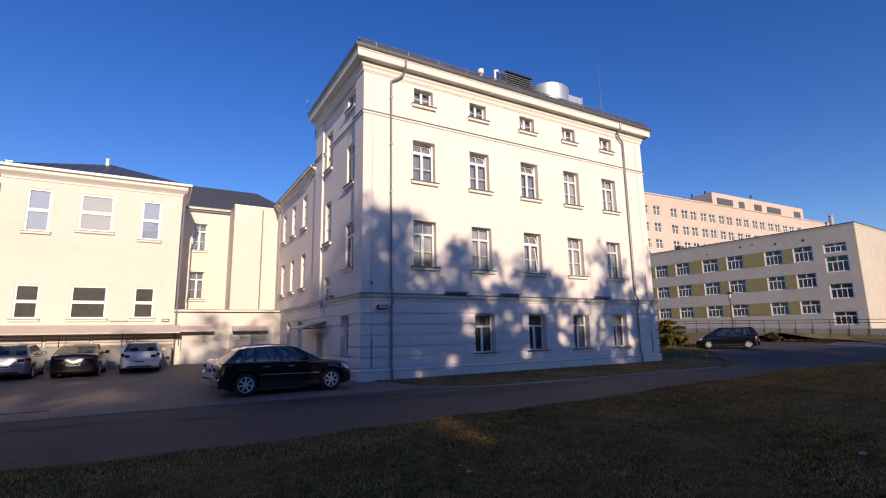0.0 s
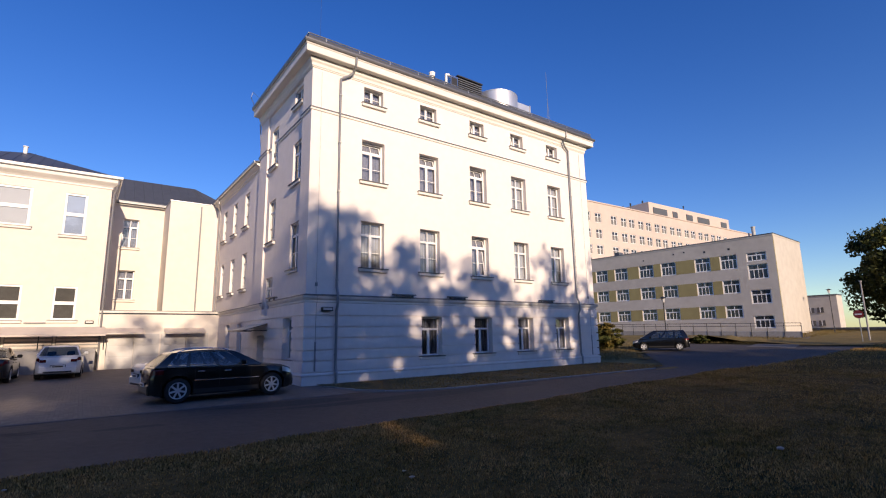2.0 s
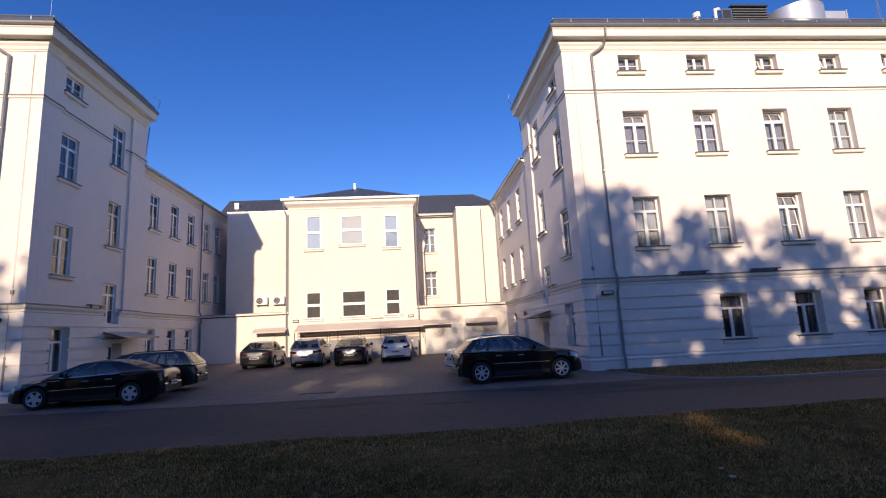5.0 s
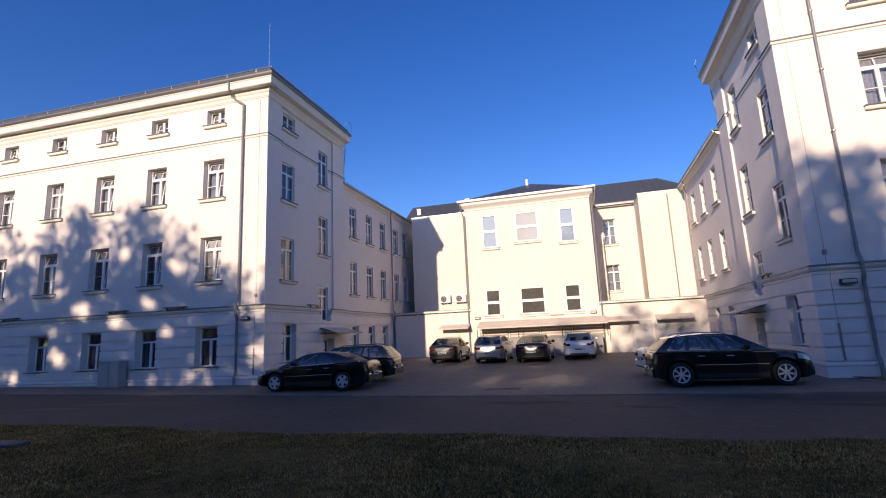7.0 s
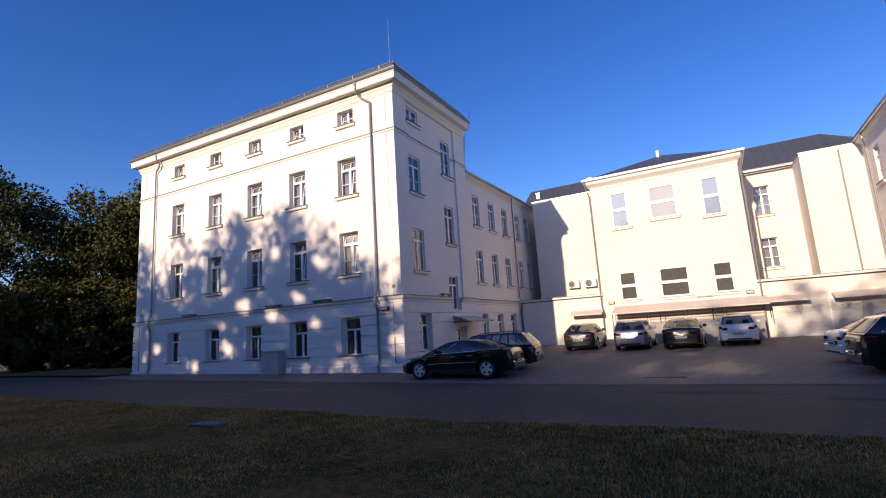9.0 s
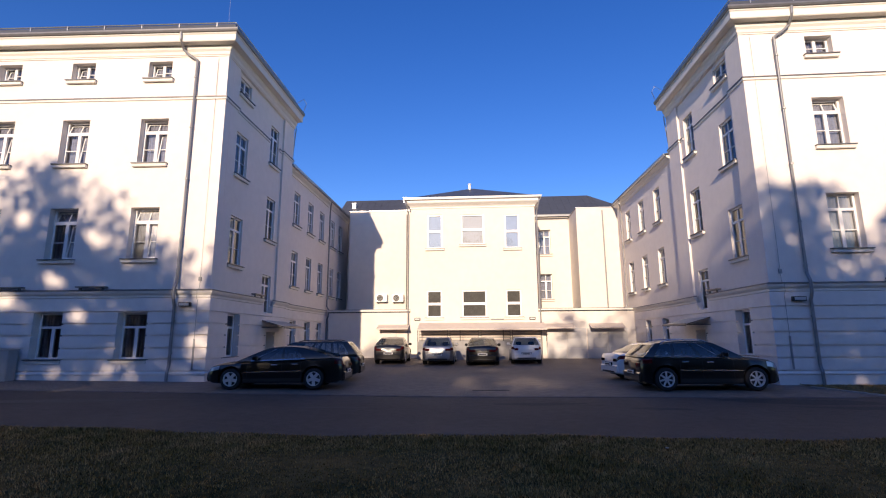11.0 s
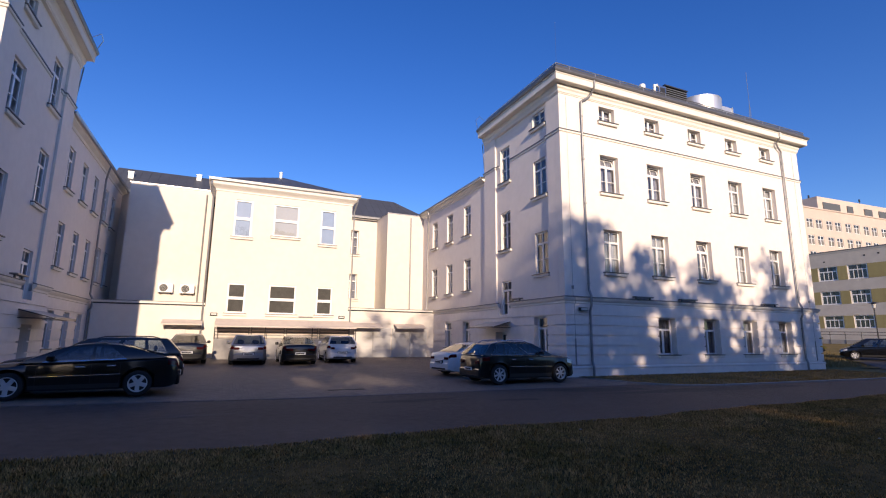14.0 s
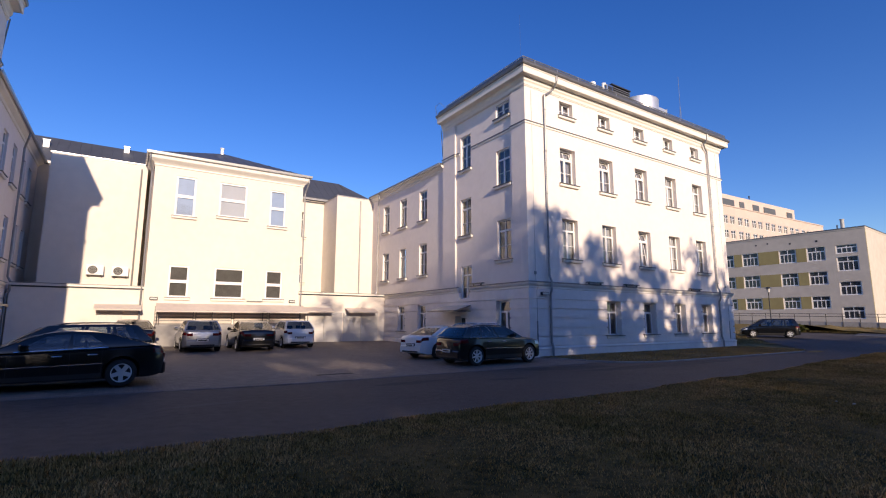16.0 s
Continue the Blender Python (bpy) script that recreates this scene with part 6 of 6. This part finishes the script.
# low far houses past the slab
far = thing("far_house", (150, 20, 1), label="low cream far building with two rows of windows", category="building")
part("wall", boxed(148, 152, 18.2, 31.5, 0.5, 9.6), WALLW, far)
part("roof", boxed(147.8, 152.2, 18.0, 31.7, 9.6, 9.8), ROOF, far)
for z in (5.6, 2.5):
    for k in range(5):
        sash = part("window", boxed(147.9, 147.99, 21.0 + k * 1.9, 22.3 + k * 1.9, z, z + 1.2), FARWIN, far)
        part("window_frame", boxed(147.84, 147.899, 21.57 + k * 1.9, 21.73 + k * 1.9, z, z + 1.2), FRAME, sash)
        part("window_sill", boxed(147.8, 147.899, 20.9 + k * 1.9, 22.4 + k * 1.9, z - 0.15, z - 0.003), LEDGE, sash)
far = thing("far_house", (165, 2, 1), label="white far house with a grey roof", category="building")
part("wall", boxed(160, 172, -6, 9, 0.5, 6.5), WALLW, far)
bm = bmesh.new()
quad(bm, (159.5, -6.5, 6.5), (159.5, 9.5, 6.5), (166, 9.5, 9.5), (166, -6.5, 9.5)), quad(bm, (172.5, -6.5, 6.5), (172.5, 9.5, 6.5), (166, 9.5, 9.5), (166, -6.5, 9.5))
part("roof", bm, ROOF, far)
for k in range(4):
    part("window", boxed(159.9, 159.99, -4 + k * 3.2, -2.6 + k * 3.2, 3.5, 5.0), FARWIN, far)


# ---- lamps, sign ----
def street_lamp(x, y, h, label):
    g = ground(x, y)
    root = thing("street_lamp", (x, y, g), label=label, category="street lamp", group="street lamps")
    bm = bmesh.new()
    cyl(bm, (0, 0, -0.1), (0, 0, 0.9), 0.07, 0.06, 10), cyl(bm, (0, 0, 0.9), (0, 0, h - 0.5), 0.045, 0.04, 10)
    part("pole", bm, DARK, root, world=False)
    bm = bmesh.new()
    cyl(bm, (0, 0, h - 0.5), (0, 0, h - 0.12), 0.10, 0.16, 10)
    part("lantern", bm, FRAME_G, root, world=False)
    bm = bmesh.new()
    cyl(bm, (0, 0, h - 0.12), (0, 0, h), 0.33, 0.08, 14)
    part("cap", bm, DARK, root, world=False)


street_lamp(78.3, 0.9, 5.4, "black park lamp with a flat hat shade")
street_lamp(46.3, 4.35, 4.5, "black park lamp with a flat hat shade")
pole = thing("lamp_pole", (62.0, -5.9, ground(62.0, -5.9)), label="plain pale steel pole at the lawn's edge", category="pole")
bm = bmesh.new()
cyl(bm, (0, 0, -0.2), (0, 0, 5.3), 0.075, 0.06, 10), cyl(bm, (0, 0, 5.3), (0, 0, 5.42), 0.12, 0.10, 10)
part("shaft", bm, KERB, pole, world=False)
sign = thing("road_sign", (59.9, -5.87, ground(59.9, -5.87)), label="round red road sign on a grey post", category="sign")
bm = bmesh.new()
cyl(bm, (0, 0, -0.2), (0, 0, 2.85), 0.04, seg=8)
part("post", bm, ZINC, sign, world=False)
bm = bmesh.new()
cyl(bm, (-0.04, 0, 2.4), (-0.06, 0, 2.4), 0.36, seg=24)
part("disc", bm, mat("sign_red", (0.28, 0.03, 0.03), 0.5, var=0.2), sign, world=False)
part("sign_bar", boxed(-0.068, -0.061, -0.25, 0.25, 2.34, 2.46), PLATE, sign, world=False)

# ---- small things about the yard ----
cab = thing("utility_cabinet", (-16.3, -0.75, ground(-16.3, -0.75)), label="grey electrical cabinet against the wall", category="cabinet")
part("body", boxed(-0.62, 0.62, -0.2, 0.2, 0, 1.12, bevel=0.015), GREYBOX, cab, world=False)
for a, b in ((-0.6, -0.01), (0.01, 0.6)):
    part("door", boxed(a, b, -0.215, -0.2005, 0.08, 1.04, bevel=0.005), GREYBOX, cab, world=False)
part("top", boxed(-0.65, 0.65, -0.23, 0.23, 1.12, 1.16, bevel=0.01), GREYBOX, cab, world=False)
dr = thing("drain_grate", (1.95, -1.65, ground(1.95, -1.65) + 0.03), label="dark cast-iron slot drain in the paving", category="drain")
for k in range(12):
    part("slat", boxed(-0.55 + k * 0.092, -0.50 + k * 0.092, -0.10, 0.10, -0.02, 0.004), RUBBER, dr, world=False)
part("frame", boxed(-0.6, 0.6, -0.12, 0.12, -0.04, 0.002), RUBBER, dr, world=False)
rp = random.Random(8)


def patch(x, y, a, b, turn, material, label, name="asphalt_patch", lift=0.026):
    bm = bmesh.new()
    ring = []
    for k in range(18):
        t = 2 * math.pi * k / 18
        q = 1 + rp.uniform(-0.18, 0.18)
        px, py = a * q * math.cos(t), b * q * math.sin(t)
        c, s = math.cos(radians(turn)), math.sin(radians(turn))
        X, Y = x + px * c - py * s, y + px * s + py * c
        ring.append(bm.verts.new((X, Y, ground(X, Y) + lift)))
    bm.faces.new(ring)
    tagged(finish(name, bm, material), label=label, category="patch", kind="structure")


for x, y, a, b, t, m in ((3.2, -4.6, 1.3, 0.25, 4, PATCH), (-9.5, -5.2, 2.6, 0.35, 12, SCUFF), (-12, -6.6, 1.6, 0.2, 8, SCUFF), (6.0, -5.4, 0.8, 0.2, -5, PATCH), (14.5, -5.2, 5.2, 0.5, -1, PATCH), (10.2, -4.0, 2.2, 0.55, -4, PATCH), (-2.2, -5.6, 0.9, 0.12, 10, SCUFF), (-18, -5, 2.0, 0.3, 4, SCUFF)):
    patch(x, y, a, b, t, m, "worn uneven patch in the asphalt road" if m is PATCH else "pale scuffed streak on the asphalt road")
def crack(pts, w):
    bm = bmesh.new()
    vs = []
    for k, (x, y) in enumerate(pts):
        q = w * (0.3 + 0.7 * math.sin(math.pi * (k + 0.5) / len(pts)))
        vs.append((bm.verts.new((x, y - q, ground(x, y) + 0.0265)), bm.verts.new((x, y + q, ground(x, y) + 0.0265))))
    for a, b in zip(vs, vs[1:]):
        bm.faces.new((a[0], b[0], b[1], a[1]))
    tagged(finish("crack", bm, RUBBER), label="dark crack in the worn asphalt", category="crack", kind="structure")


for x, y, ln, w in ((2.4, -4.9, 1.2, 0.03), (3.9, -4.8, 1.0, 0.04), (0.9, -4.6, 0.6, 0.02), (-1.6, -4.8, 0.5, 0.02), (-5.2, -4.4, 1.1, 0.025), (7.6, -4.9, 1.4, 0.02), (11.2, -5.0, 2.6, 0.03), (-8.2, -4.6, 0.8, 0.03), (-3.4, -6.6, 0.9, 0.015), (6.2, -6.9, 1.3, 0.015)):
    crack([(x + ln * k / 9, y + 0.07 * noise.noise((x + k * 0.9, y, 1)) * 2) for k in range(10)], w)
patch(29.8, -4.75, 1.3, 0.28, 8, STRAW, "pale sandy patch at the verge's end", "sand_patch")
patch(25.5, -4.75, 0.6, 0.12, 2, STRAW, "pale sandy patch at the verge's end", "sand_patch")
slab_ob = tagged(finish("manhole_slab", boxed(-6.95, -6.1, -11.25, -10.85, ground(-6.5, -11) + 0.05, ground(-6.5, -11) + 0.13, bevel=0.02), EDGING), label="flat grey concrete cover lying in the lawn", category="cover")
PAPER = mat("paper", (0.52, 0.46, 0.39), 0.9, var=0.15, scale=30)
for x, y, s in ((13.92, -15.34, 0.075), (8.64, -12.92, 0.045), (8.72, -12.6, 0.03), (4.36, -10.07, 0.03)):
    bm = bmesh.new()
    bmesh.ops.create_icosphere(bm, subdivisions=2, radius=s)
    for v in bm.verts:
        v.co = Vector((v.co.x * (1 + 0.4 * noise.noise(v.co * 9)), v.co.y * 0.7 * (1 + 0.4 * noise.noise(v.co * 7)), max(v.co.z * 0.35, -0.02)))
    bmesh.ops.translate(bm, verts=bm.verts, vec=(x, y, ground(x, y) + 0.11))
    tagged(finish("crumpled_paper", bm, PAPER), label="scrap of crumpled pale paper in the grass", category="litter", group="litter")

# ---- grass blades ----
def blades(name, n, x0, x1, ya, yb, seed, h0, h1, keep, lift, material, label):
    g = np.random.default_rng(seed)
    x = g.uniform(x0, x1, n)
    y = yb - (yb - ya) * g.uniform(0, 1, n) ** 0.95
    z = np.array([ground(a, b) + lift for a, b in zip(x, y)])
    ok = np.array([keep(a, b) for a, b in zip(x, y)])
    x, y, z = x[ok], y[ok], z[ok]
    n = len(x)
    t = g.uniform(0, 2 * np.pi, n)
    h = g.uniform(h0, h1, n) * (0.85 + 0.35 * (0.5 + 0.5 * np.sin(x * 0.9 + 1.7 * np.sin(y * 0.7))))
    w = g.uniform(0.007, 0.016, n)
    dx, dy = np.cos(t), np.sin(t)
    lean = g.uniform(0.1, 0.9, n) * h
    v = np.stack([np.stack([x - dx * w, y - dy * w, z], 1), np.stack([x + dx * w, y + dy * w, z], 1), np.stack([x - dy * lean, y + dx * lean, z + h], 1)], 1).reshape(-1, 3)
    me = bpy.data.meshes.new(name)
    me.from_pydata(v.tolist(), [], np.arange(n * 3).reshape(-1, 3).tolist())
    return tagged(finish(name, me, material), label=label, category="grass", kind="stuff")


on_lawn = lambda a, b: b < road_south(a) + 0.05
blades("grass", 620000, -12, 17, -17.2, -7.0, 3, 0.02, 0.058, on_lawn, 0.05, BLADE, "short dry mottled lawn grass in shade")
blades("grass_west", 170000, -26, -3, -17.6, -7.0, 13, 0.02, 0.06, lambda a, b: on_lawn(a, b) and a < -12, 0.05, BLADE, "short dry mottled lawn grass in shade")
blades("grass_east", 120000, 17, 31, -18, -7.0, 14, 0.02, 0.07, on_lawn, 0.05, BLADE, "short dry mottled lawn grass in shade")
blades("grass_far", 70000, 29, 62, -22, -6.5, 4, 0.05, 0.12, lambda a, b: b < road_south(a) and b > -22, 0.05, BLADE, "dry lawn grass beyond the road's bend")
blades("verge_grass", 26000, 12.5, 31, -4.6, -0.1, 6, 0.015, 0.06, lambda a, b: b > along(VERGE, a) + 0.12, 0.05, BLADE, "sparse dry grass and weeds along the wall")
blades("bank_grass", 40000, 32, 88, 0, 14, 9, 0.08, 0.28, lambda a, b: b > road_north(a) + 0.7 or a > 53.5, 0.08, STRAW, "dry straw-coloured grass on the sunlit bank")
